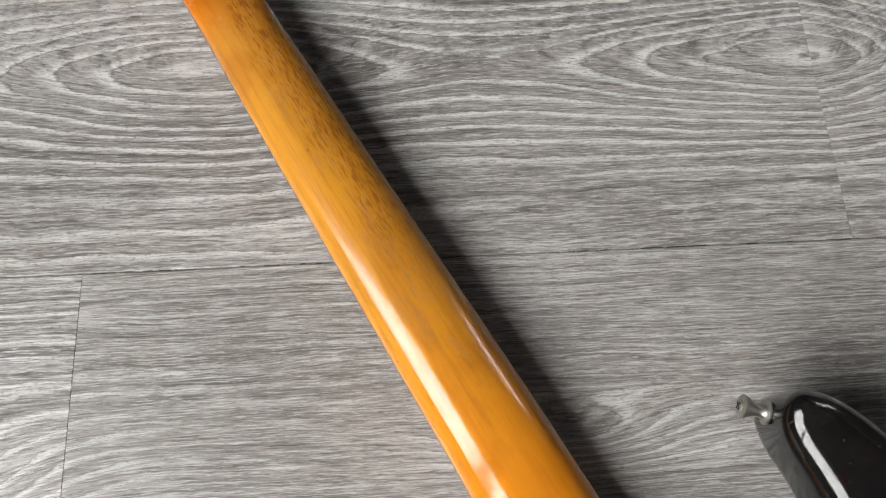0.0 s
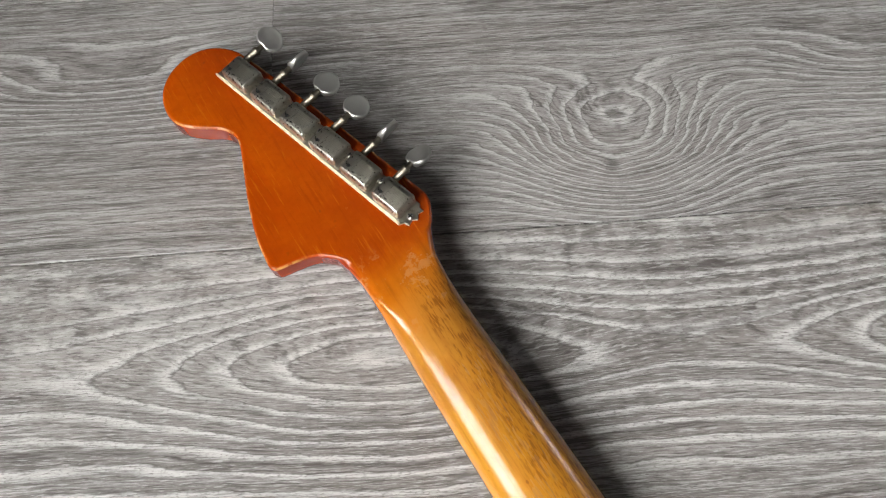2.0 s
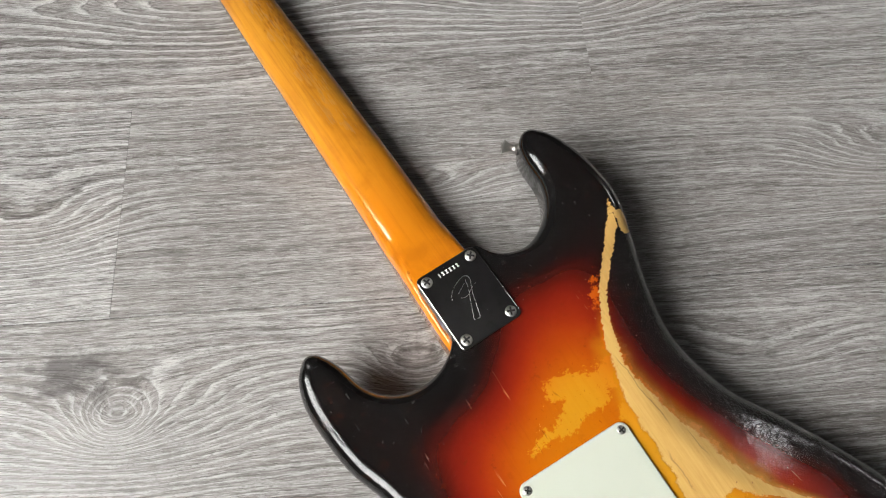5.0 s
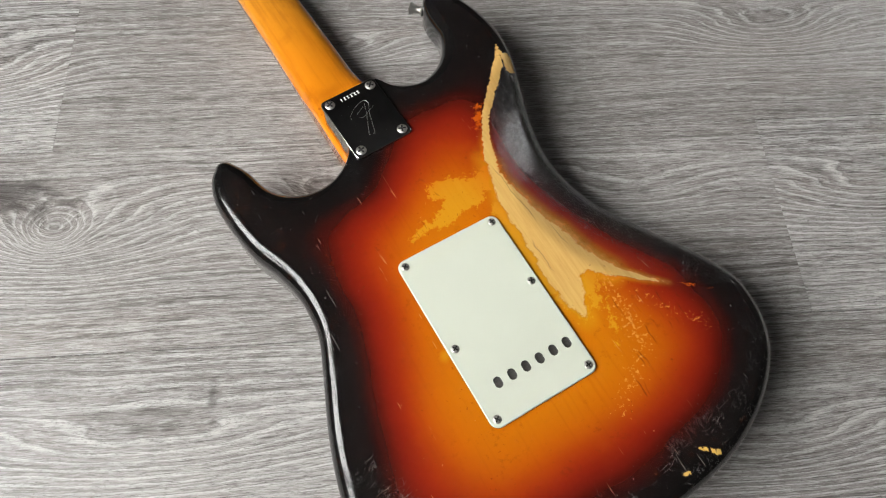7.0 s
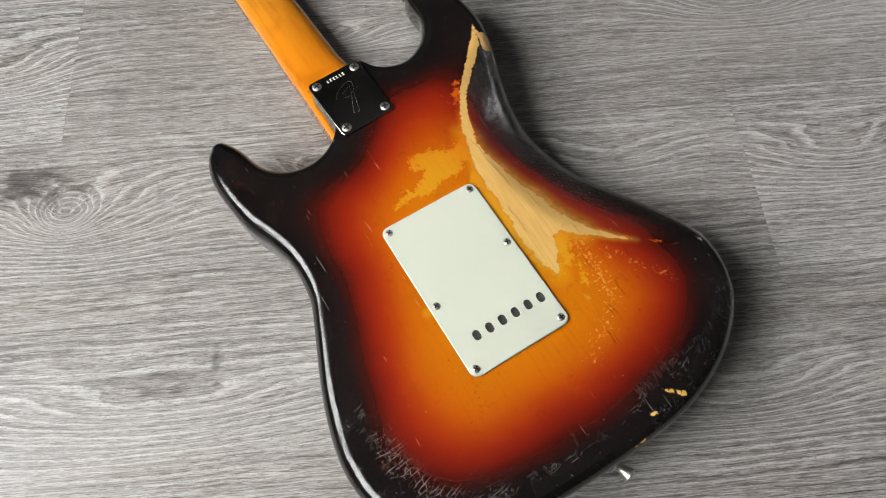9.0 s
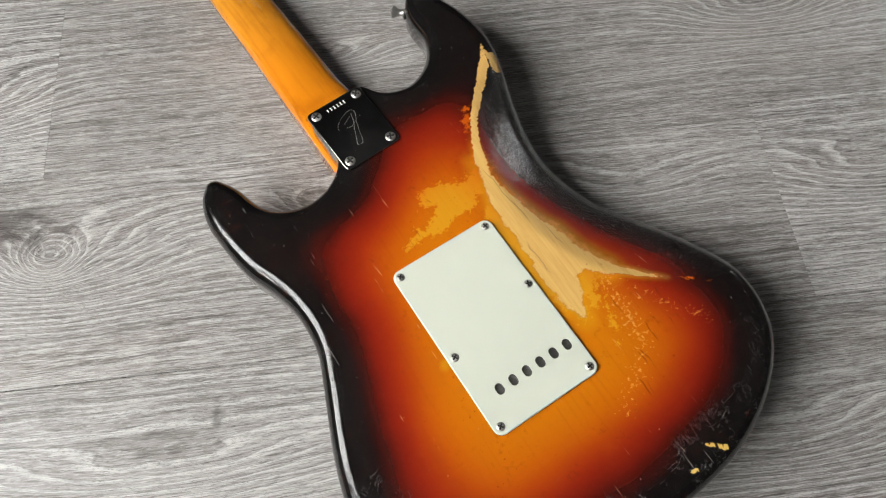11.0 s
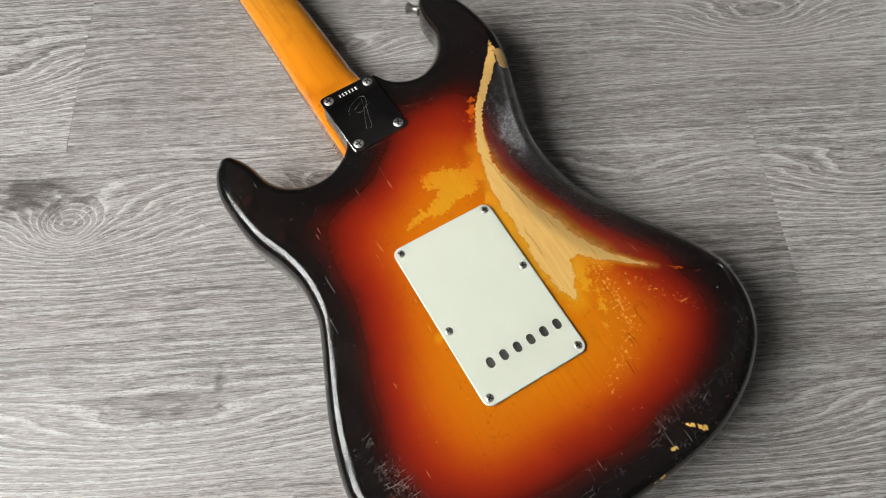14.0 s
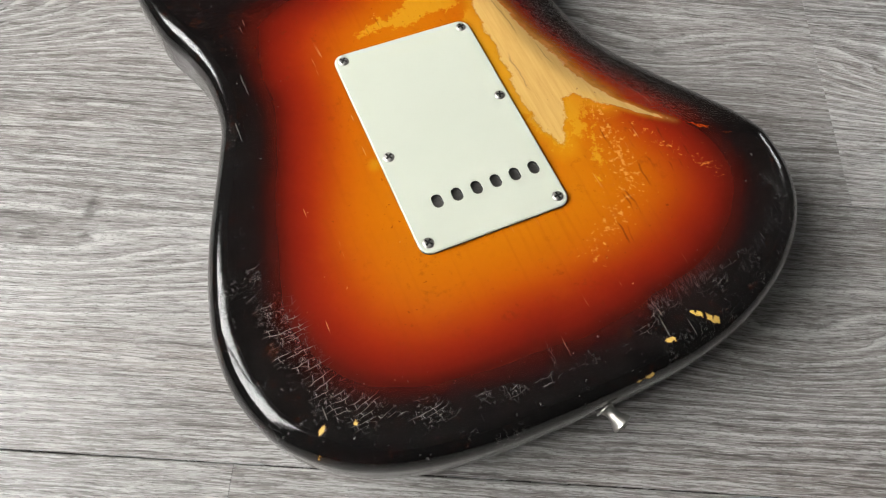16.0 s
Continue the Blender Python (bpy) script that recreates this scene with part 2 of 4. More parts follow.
def burst_material():
    """Three-colour lacquer burst, worn through to the wood, with checks and scuffs."""
    mat, nt, b = material("worn_sunburst_lacquer", 0.3)
    p = place(nt)
    px, py, pz = xyz(nt, p)
    edge, bare, thin, crack, belly, pitted, scrape = (attribute(nt, n) for n in ("edge", "bare", "thin", "crack", "belly", "pitted", "scrape"))
    soft = noise_tex(nt, p, 14, 3)
    d = calc(nt, "MULTIPLY_ADD", calc(nt, "SUBTRACT", soft, 0.5), 0.014, edge)
    # the sprayed border narrows over the lower part of the scoop
    d = calc(nt, "MULTIPLY", d, calc(nt, "MULTIPLY_ADD", belly, step(nt, py, -0.085, -0.150, 0.0, 0.32), 1.0))
    burst = ramp(nt, calc(nt, "MULTIPLY", d, 10.0), (
        (0.0, (0.0055, 0.0055, 0.0055)), (0.22, (0.006, 0.0052, 0.005)), (0.29, (0.020, 0.004, 0.003)), (0.37, (0.085, 0.006, 0.003)), (0.455, (0.190, 0.010, 0.004)),
        (0.56, (0.285, 0.022, 0.004)), (0.66, (0.385, 0.058, 0.003)), (0.78, (0.470, 0.108, 0.002)), (1.0, (0.525, 0.158, 0.003))), "B_SPLINE")
    # wood grain faintly through the clear parts
    grain = noise_tex(nt, vec(nt, calc(nt, "MULTIPLY", px, 260.0), calc(nt, "MULTIPLY", py, 14.0), pz), 1.0, 4, 0.6)
    burst = mix(nt, calc(nt, "MULTIPLY", step(nt, grain, 0.50, 0.80, 0.0, 0.30), step(nt, d, 0.038, 0.060)), burst, mix(nt, 0.6, burst, (0.20, 0.03, 0.003)))
    mottle = noise_tex(nt, p, 130, 6, 0.7)
    burst = mix(nt, calc(nt, "MULTIPLY", step(nt, mottle, 0.56, 0.70), step(nt, noise_tex(nt, p, 16, 2), 0.40, 0.60, 0.10, 0.60)), burst, mix(nt, 0.55, burst, (0.10, 0.02, 0.004)))
    # thinned, yellower lacquer
    rag = calc(nt, "SUBTRACT", noise_tex(nt, p, 150, 8, 0.75), 0.5)
    comb = calc(nt, "SUBTRACT", noise_tex(nt, vec(nt, calc(nt, "MULTIPLY", px, 110.0), calc(nt, "MULTIPLY", py, 480.0), pz), 1.0, 2, 0.5), 0.5)
    blotch = calc(nt, "SUBTRACT", noise_tex(nt, p, 30, 3, 0.6), 0.5)
    t = calc(nt, "ADD", calc(nt, "MAXIMUM", thin, calc(nt, "ADD", bare, step(nt, d, 0.020, 0.060, -0.35, 0.30))), calc(nt, "ADD", calc(nt, "MULTIPLY", rag, 3.2), calc(nt, "MULTIPLY", blotch, 2.2)))
    yellow = mix(nt, grain, (0.56, 0.250, 0.008), (0.64, 0.325, 0.018))
    yellow = mix(nt, step(nt, d, 0.085, 0.050), yellow, (0.56, 0.105, 0.004))
    golden = calc(nt, "MULTIPLY", step(nt, calc(nt, "MULTIPLY_ADD", blotch, 1.2, bare), -1.45, 0.1, 0.0, 0.75), step(nt, d, 0.040, 0.065))
    burst = mix(nt, golden, burst, (0.56, 0.235, 0.006))
    olive = calc(nt, "MULTIPLY", calc(nt, "MULTIPLY", step(nt, calc(nt, "MULTIPLY_ADD", blotch, 0.8, bare), -1.3, -0.1, 0.0, 0.8), belly), step(nt, py, -0.06, -0.11))
    burst = mix(nt, olive, burst, (0.235, 0.095, 0.006))
    col = mix(nt, step(nt, t, -0.04, 0.22, 0.0, 0.74), burst, yellow)
    # bare wood
    w = calc(nt, "ADD", bare, calc(nt, "ADD", calc(nt, "MULTIPLY", rag, 1.1), calc(nt, "ADD", calc(nt, "MULTIPLY", blotch, 0.9), calc(nt, "MULTIPLY", comb, step(nt, py, -0.10, -0.06, 0.15, 1.1)))))
    fibre = noise_tex(nt, vec(nt, calc(nt, "MULTIPLY", px, 420.0), calc(nt, "MULTIPLY", py, 26.0), pz), 1.0, 4, 0.65)
    wood = ramp(nt, fibre, ((0.25, (0.52, 0.295, 0.075)), (0.5, (0.60, 0.365, 0.108)), (0.75, (0.65, 0.415, 0.135))))
    wood = mix(nt, step(nt, py, -0.25, -0.29, 0.0, 0.8), wood, (0.70, 0.46, 0.09))
    bare_m = calc(nt, "MAXIMUM", step(nt, w, -0.05, 0.14), calc(nt, "MULTIPLY", calc(nt, "MULTIPLY", step(nt, w, -0.75, 0.25, 0.0, 0.7), belly), step(nt, py, -0.04, -0.08)))
    rim = calc(nt, "MULTIPLY", step(nt, w, -0.16, 0.0), step(nt, w, 0.14, 0.03))
    col = mix(nt, bare_m, col, wood)
    # drying cracks along the grain of the bare wood
    wob = calc(nt, "MULTIPLY", calc(nt, "SUBTRACT", noise_tex(nt, p, 70, 3), 0.5), 0.006)
    for x0, y0, x1, y1 in ((0.0645, -0.080, 0.0690, -0.143), (0.0770, -0.145, 0.0800, -0.172), (0.0560, -0.150, 0.0570, -0.185)):
        k = (x1 - x0) / (y1 - y0)
        off = calc(nt, "ADD", calc(nt, "SUBTRACT", px, calc(nt, "MULTIPLY_ADD", py, k, x0 - k * y0)), wob)
        seg = calc(nt, "MULTIPLY", step(nt, py, y0, y0 - 0.010), step(nt, py, y1, y1 + 0.010))
        col = mix(nt, calc(nt, "MULTIPLY", calc(nt, "MULTIPLY", step(nt, calc(nt, "ABSOLUTE", off), 0.0006, 0.0002), seg), 0.45), col, (0.09, 0.04, 0.015))
    col = mix(nt, calc(nt, "MULTIPLY", rim, 0.15), col, (0.30, 0.10, 0.015))
    # scuffs near the edge, short scratches, lacquer checks
    warp = noise_tex(nt, p, 40, 2)
    pw = vec(nt, calc(nt, "MULTIPLY_ADD", warp, 0.012, px), calc(nt, "MULTIPLY_ADD", warp, 0.02, py), pz)
    loops = step(nt, calc(nt, "ABSOLUTE", calc(nt, "SUBTRACT", noise_tex(nt, pw, 210, 3, 0.6), 0.5)), 0.016, 0.005)
    lines = calc(nt, "MAXIMUM", loops, step(nt, noise_tex(nt, p, 520, 3, 0.7), 0.62, 0.70))
    patch = noise_tex(nt, p, 55, 4, 0.65)
    near = calc(nt, "MULTIPLY", step(nt, edge, 0.028, 0.004), step(nt, py, -0.15, -0.23, 0.35, 0.8))
    scuff = calc(nt, "MULTIPLY", calc(nt, "MULTIPLY", lines, step(nt, patch, 0.50, 0.68, 0.0, 0.8)), near)
    check = nt.nodes.new("ShaderNodeTexBrick")
    check.offset, check.squash = 0.37, 0.7
    wob1, wob2 = calc(nt, "SUBTRACT", noise_tex(nt, p, 28, 3, 0.6), 0.5), calc(nt, "SUBTRACT", noise_tex(nt, p, 130, 2), 0.5)
    lift = calc(nt, "MULTIPLY_ADD", wob1, 0.016, calc(nt, "MULTIPLY", wob2, 0.0022))
    put(nt, check.inputs["Vector"], vec(nt, calc(nt, "ADD", px, lift), calc(nt, "ADD", calc(nt, "MULTIPLY_ADD", px, -0.18, py), lift), 0.0))
    check.inputs["Scale"].default_value, check.inputs["Mortar Size"].default_value, check.inputs["Mortar Smooth"].default_value = 1.0, 0.00022, 0.3
    check.inputs["Brick Width"].default_value, check.inputs["Row Height"].default_value = 0.0085, 0.0031
    grid = calc(nt, "MULTIPLY", check.outputs["Fac"], step(nt, noise_tex(nt, vec(nt, calc(nt, "MULTIPLY", px, 60.0), calc(nt, "MULTIPLY", py, 260.0), pz), 1.0, 2), 0.44, 0.56))
    grid = calc(nt, "MAXIMUM", grid, calc(nt, "MULTIPLY", loops, step(nt, noise_tex(nt, p, 85, 2), 0.52, 0.60, 0.0, 0.9)))
    grid = calc(nt, "MAXIMUM", grid, calc(nt, "MULTIPLY", step(nt, noise_tex(nt, p, 700, 3, 0.7), 0.58, 0.66), 0.35))
    scuff = calc(nt, "MAXIMUM", scuff, calc(nt, "MULTIPLY", grid, step(nt, calc(nt, "MULTIPLY_ADD", calc(nt, "SUBTRACT", patch, 0.5), 2.8, crack), 0.2, 1.1, 0.0, 0.9)))
    for angle, seed, wide_s in ((22, 0.3, 0.016), (68, 1.7, 0.012), (-35, 3.1, 0.014), (100, 4.7, 0.010)):
        turn = nt.nodes.new("ShaderNodeMapping")
        turn.inputs["Rotation"].default_value = (0, 0, radians(angle))
        turn.inputs["Scale"].default_value = (620, 70, 70)
        turn.inputs["Location"].default_value = (seed, seed, seed)
        nt.links.new(pw, turn.inputs["Vector"])
        hairline = step(nt, calc(nt, "ABSOLUTE", calc(nt, "SUBTRACT", noise_tex(nt, turn.outputs[0], 1.0, 2), 0.5)), wide_s, 0.003)
        some = step(nt, calc(nt, "MULTIPLY_ADD", calc(nt, "SUBTRACT", noise_tex(nt, turn.outputs[0], 0.35, 2), 0.5), 3.4, scrape), 0.42, 1.3, 0.0, 0.42)
        scuff = calc(nt, "MAXIMUM", scuff, calc(nt, "MULTIPLY", hairline, some))
    spin = nt.nodes.new("ShaderNodeMapping")
    spin.inputs["Rotation"].default_value = (0, 0, radians(38))
    spin.inputs["Scale"].default_value = (380, 36, 36)
    nt.links.new(p, spin.inputs["Vector"])
    nick = step(nt, noise_tex(nt, spin.outputs[0], 1.0, 2), 0.715, 0.76)
    speck = step(nt, noise_tex(nt, p, 210, 2), 0.735, 0.78)
    fleck = calc(nt, "MULTIPLY", calc(nt, "MAXIMUM", nick, speck), step(nt, noise_tex(nt, p, 24, 3), 0.44, 0.60))
    col = mix(nt, calc(nt, "MULTIPLY", fleck, 0.55), col, mix(nt, step(nt, edge, 0.02, 0.05), (0.20, 0.19, 0.18), (0.62, 0.30, 0.12)))
    col = mix(nt, calc(nt, "MULTIPLY", scuff, 0.46), col, (0.20, 0.195, 0.185))
    dot = noise_tex(nt, pw, 330, 3, 0.6)
    often = step(nt, noise_tex(nt, p, 19, 3), 0.42, 0.62, 0.25, 1.0)
    col = mix(nt, calc(nt, "MULTIPLY", calc(nt, "MULTIPLY", step(nt, dot, 0.66, 0.71, 0.0, 0.7), often), step(nt, edge, 0.035, 0.055)), col, (0.17, 0.028, 0.003))
    col = mix(nt, calc(nt, "MULTIPLY", calc(nt, "MULTIPLY", step(nt, dot, 0.33, 0.28, 0.0, 0.55), often), step(nt, edge, 0.045, 0.030)), col, (0.24, 0.23, 0.215))
    # pits and dark scratches over the lower bout
    pit = calc(nt, "MULTIPLY_ADD", pitted, 0.10, noise_tex(nt, p, 380, 6, 0.72))
    col = mix(nt, step(nt, pit, 0.645, 0.69, 0.0, 0.8), col, (0.68, 0.27, 0.045))
    spin2 = nt.nodes.new("ShaderNodeMapping")
    spin2.inputs["Rotation"].default_value = (0, 0, radians(-28))
    spin2.inputs["Scale"].default_value = (300, 24, 30)
    nt.links.new(pw, spin2.inputs["Vector"])
    dark = calc(nt, "MULTIPLY", step(nt, noise_tex(nt, spin2.outputs[0], 1.0, 3), 0.60, 0.68), step(nt, calc(nt, "MULTIPLY_ADD", pitted, 0.25, noise_tex(nt, p, 30, 3)), 0.42, 0.62))
    col = mix(nt, calc(nt, "MULTIPLY", dark, 0.7), col, mix(nt, 0.7, col, (0.08, 0.015, 0.004)))
    put(nt, b.inputs["Base Color"], col)
    dull = calc(nt, "MAXIMUM", calc(nt, "MULTIPLY", bare_m, 0.75), calc(nt, "MULTIPLY", scuff, 0.6))
    put(nt, b.inputs["Roughness"], calc(nt, "ADD", step(nt, patch, 0.3, 0.7, 0.09, 0.17), calc(nt, "MULTIPLY", dull, 0.4)))
    put(nt, b.inputs["Coat Weight"], calc(nt, "MULTIPLY", calc(nt, "SUBTRACT", 1.0, dull, clamp=True), 0.8))
    b.inputs["Coat Roughness"].default_value = 0.06
    b.inputs["Coat IOR"].default_value = 1.48
    b.inputs["Specular IOR Level"].default_value = 0.42
    wave = calc(nt, "ADD", noise_tex(nt, p, 55, 3), calc(nt, "MULTIPLY", noise_tex(nt, p, 420, 2), 0.06))
    n1 = bump(nt, wave, 0.10, 0.004)
    plates = vec(nt, calc(nt, "MULTIPLY_ADD", wob2, 0.004, px), calc(nt, "MULTIPLY_ADD", wob2, 0.004, calc(nt, "MULTIPLY", py, 0.55)), pz)
    craze = calc(nt, "MULTIPLY", step(nt, cells(nt, plates, 460), 0.01, 0.09), step(nt, cells(nt, vec(nt, calc(nt, "MULTIPLY", px, 0.6), py, pz), 270), 0.005, 0.06))
    craze = calc(nt, "ADD", craze, calc(nt, "MULTIPLY", noise_tex(nt, p, 240, 3, 0.6), 0.28))
    n2 = bump(nt, calc(nt, "MULTIPLY", craze, calc(nt, "MAXIMUM", belly, step(nt, edge, 0.034, 0.010, 0.0, 0.05))), 0.26, 0.0004, n1)
    n3 = bump(nt, calc(nt, "ADD", calc(nt, "MULTIPLY", bare_m, -0.6), calc(nt, "MULTIPLY", scuff, -0.3)), 0.6, 0.0004, n2)
    put(nt, b.inputs["Normal"], n3)
    put(nt, b.inputs["Coat Normal"], n3)
    return mat


def neck_material():
    """Amber lacquered maple, darker at the head, rubbed pale along the playing area."""
    mat, nt, b = material("amber_maple", 0.28)
    p = place(nt)
    px, py, pz = xyz(nt, p)
    long_v = vec(nt, calc(nt, "MULTIPLY", px, 150.0), calc(nt, "MULTIPLY", py, 7.0), calc(nt, "MULTIPLY", pz, 150.0))
    grain = noise_tex(nt, long_v, 1.0, 4, 0.6)
    pore = noise_tex(nt, vec(nt, calc(nt, "MULTIPLY", px, 900.0), calc(nt, "MULTIPLY", py, 45.0), calc(nt, "MULTIPLY", pz, 900.0)), 1.0, 2, 0.5)
    blot = noise_tex(nt, p, 26, 4, 0.6)
    y2 = calc(nt, "MULTIPLY_ADD", calc(nt, "SUBTRACT", blot, 0.5), 0.05, py)
    tone = ramp(nt, calc(nt, "MULTIPLY", y2, 1.5), (
        (0.03, (0.60, 0.175, 0.004)), (0.18, (0.56, 0.190, 0.009)), (0.34, (0.54, 0.226, 0.017)), (0.50, (0.53, 0.232, 0.021)),
        (0.61, (0.47, 0.200, 0.026)), (0.665, (0.52, 0.145, 0.006)), (0.72, (0.40, 0.054, 0.0012)), (1.0, (0.40, 0.052, 0.0012))))
    tone = mix(nt, step(nt, grain, 0.46, 0.70, 0.0, 0.55), tone, mix(nt, 0.5, tone, (0.24, 0.06, 0.004)))
    tone = mix(nt, step(nt, blot, 0.50, 0.72, 0.0, 0.40), tone, mix(nt, 0.6, tone, (0.22, 0.045, 0.003)))
    cloudy = noise_tex(nt, p, 55, 6, 0.7)
    head = step(nt, py, 0.44, 0.47)
    warm = noise_tex(nt, p, 21, 3, 0.6)
    tone = mix(nt, calc(nt, "MULTIPLY", step(nt, warm, 0.44, 0.62, 0.0, 0.65), head), tone, (0.48, 0.090, 0.002))
    tone = mix(nt, calc(nt, "MULTIPLY", step(nt, cloudy, 0.44, 0.58, 0.0, 0.28), head), tone, (0.46, 0.082, 0.002))
    tone = mix(nt, calc(nt, "MULTIPLY", step(nt, noise_tex(nt, p, 300, 6, 0.75), 0.45, 0.60, 0.0, 0.20), head), tone, (0.27, 0.036, 0.0015))
    ticks = noise_tex(nt, vec(nt, calc(nt, "MULTIPLY", px, 480.0), calc(nt, "MULTIPLY", py, 34.0), pz), 1.0, 4, 0.65)
    tone = mix(nt, calc(nt, "MULTIPLY", step(nt, ticks, 0.50, 0.70, 0.0, 0.45), head), tone, (0.26, 0.034, 0.0015))
    tone = mix(nt, calc(nt, "MULTIPLY", step(nt, noise_tex(nt, p, 13, 4, 0.6), 0.46, 0.64, 0.0, 0.55), head), tone, (0.29, 0.034, 0.001))
    spot = calc(nt, "MULTIPLY", step(nt, noise_tex(nt, p, 110, 3, 0.6), 0.69, 0.74), head)
    tone = mix(nt, calc(nt, "MULTIPLY", spot, 0.65), tone, (0.20, 0.045, 0.012))
    # deeper red towards the tuner edge, with the tuners' shade painted in
    tone = mix(nt, calc(nt, "MULTIPLY", step(nt, calc(nt, "MULTIPLY_ADD", calc(nt, "SUBTRACT", warm, 0.5), 0.05, calc(nt, "MULTIPLY_ADD", py, 0.28, px)), 0.105, 0.175, 0.0, 0.75), head), tone, (0.21, 0.022, 0.002))
    scr = nt.nodes.new("ShaderNodeMapping")
    scr.inputs["Rotation"].default_value = (0, 0, radians(24))
    scr.inputs["Scale"].default_value = (700, 40, 40)
    nt.links.new(p, scr.inputs["Vector"])
    tone = mix(nt, calc(nt, "MULTIPLY", step(nt, noise_tex(nt, scr.outputs[0], 1.0, 3, 0.6), 0.60, 0.70, 0.0, 0.35), head), tone, (0.52, 0.150, 0.010))
    # the sides of the head keep the deepest red
    tone = mix(nt, calc(nt, "MULTIPLY", step(nt, pz, 0.0303, 0.0292, 0.0, 0.85), head), tone, (0.25, 0.024, 0.004))
    play0 = calc(nt, "MULTIPLY", step(nt, py, 0.12, 0.25, 0.15, 1.0), calc(nt, "SUBTRACT", 1.0, head))
    streaky = noise_tex(nt, vec(nt, calc(nt, "MULTIPLY", px, 420.0), calc(nt, "MULTIPLY", py, 16.0), calc(nt, "MULTIPLY", pz, 420.0)), 1.0, 3, 0.6)
    tone = mix(nt, calc(nt, "MULTIPLY", step(nt, streaky, 0.50, 0.66, 0.0, 0.45), play0), tone, mix(nt, 0.6, tone, (0.20, 0.055, 0.006)))
    # grime in the open pores where the lacquer is rubbed off
    play = calc(nt, "MULTIPLY", step(nt, py, 0.10, 0.24), step(nt, py, 0.43, 0.37))
    mid = step(nt, calc(nt, "ABSOLUTE", calc(nt, "SUBTRACT", px, calc(nt, "MULTIPLY_ADD", calc(nt, "SUBTRACT", blot, 0.5), 0.03, 0.006))), 0.017, 0.003)
    grime = calc(nt, "MULTIPLY", calc(nt, "MULTIPLY", play, mid), step(nt, noise_tex(nt, vec(nt, calc(nt, "MULTIPLY", px, 70.0), calc(nt, "MULTIPLY", py, 30.0), pz), 1.0, 5, 0.7), 0.40, 0.64))
    pored = calc(nt, "MULTIPLY", grime, step(nt, pore, 0.44, 0.58, 0.25, 1.0))
    tone = mix(nt, calc(nt, "MULTIPLY", pored, 0.66), tone, (0.21, 0.075, 0.013))
    tick = noise_tex(nt, vec(nt, calc(nt, "MULTIPLY", px, 900.0), calc(nt, "MULTIPLY", py, 130.0), calc(nt, "MULTIPLY", pz, 900.0)), 1.0, 3, 0.6)
    worn = calc(nt, "MULTIPLY", step(nt, py, 0.20, 0.30), step(nt, py, 0.45, 0.42))
    worn = calc(nt, "MULTIPLY", worn, step(nt, calc(nt, "MULTIPLY_ADD", calc(nt, "SUBTRACT", blot, 0.5), 0.03, px), -0.004, 0.006))
    tone = mix(nt, calc(nt, "MULTIPLY", worn, 0.35), tone, (0.40, 0.150, 0.012))
    tone = mix(nt, calc(nt, "MULTIPLY", worn, step(nt, tick, 0.48, 0.62, 0.0, 0.70)), tone, (0.17, 0.055, 0.008))
    ding = calc(nt, "MULTIPLY", step(nt, noise_tex(nt, p, 120, 2), 0.74, 0.78), step(nt, py, 0.5, 0.42, 0.5, 1.0))
    tone = mix(nt, calc(nt, "MULTIPLY", ding, 0.5), tone, (0.16, 0.04, 0.006))
    # pale lacquer chips, most along the head's rim
    rim = step(nt, nt.nodes.new("ShaderNodeNewGeometry").outputs["Pointiness"], 0.515, 0.56)
    chip = step(nt, calc(nt, "ADD", noise_tex(nt, p, 190, 5, 0.7), calc(nt, "MULTIPLY", rim, 0.22)), 0.72, 0.77)
    line = calc(nt, "MULTIPLY", step(nt, pz, 0.0293, 0.0299), step(nt, pz, 0.0309, 0.0305))
    line = calc(nt, "MULTIPLY", line, step(nt, noise_tex(nt, p, 95, 4, 0.7), 0.47, 0.56, 0.1, 0.9))
    chip = calc(nt, "MULTIPLY", calc(nt, "MAXIMUM", chip, calc(nt, "MULTIPLY", line, step(nt, py, 0.476, 0.482))), step(nt, py, 0.43, 0.46))
    tone = mix(nt, calc(nt, "MULTIPLY", chip, 0.75), tone, (0.62, 0.33, 0.10))
    collar = calc(nt, "MULTIPLY", step(nt, py, 0.405, 0.425), step(nt, py, 0.468, 0.45))
    flake = calc(nt, "MULTIPLY", collar, step(nt, noise_tex(nt, p, 60, 6, 0.7), 0.56, 0.60))
    tone = mix(nt, calc(nt, "MULTIPLY", flake, 0.42), tone, (0.50, 0.24, 0.085))
    put(nt, b.inputs["Base Color"], tone)
    put(nt, b.inputs["Roughness"], calc(nt, "ADD", calc(nt, "MULTIPLY_ADD", play, 0.13, 0.09), calc(nt, "MULTIPLY", pored, 0.2)))
    put(nt, b.inputs["Coat Weight"], calc(nt, "SUBTRACT", 0.75, calc(nt, "MAXIMUM", calc(nt, "MULTIPLY", play, 0.40), calc(nt, "MULTIPLY", head, 0.5))))
    b.inputs["Coat Roughness"].default_value = 0.05
    rough_h = calc(nt, "ADD", calc(nt, "MULTIPLY", noise_tex(nt, p, 60, 3), 0.8), calc(nt, "MULTIPLY", calc(nt, "ADD", pore, flake), 0.05))
    put(nt, b.inputs["Normal"], bump(nt, rough_h, 0.05, 0.003))
    return mat


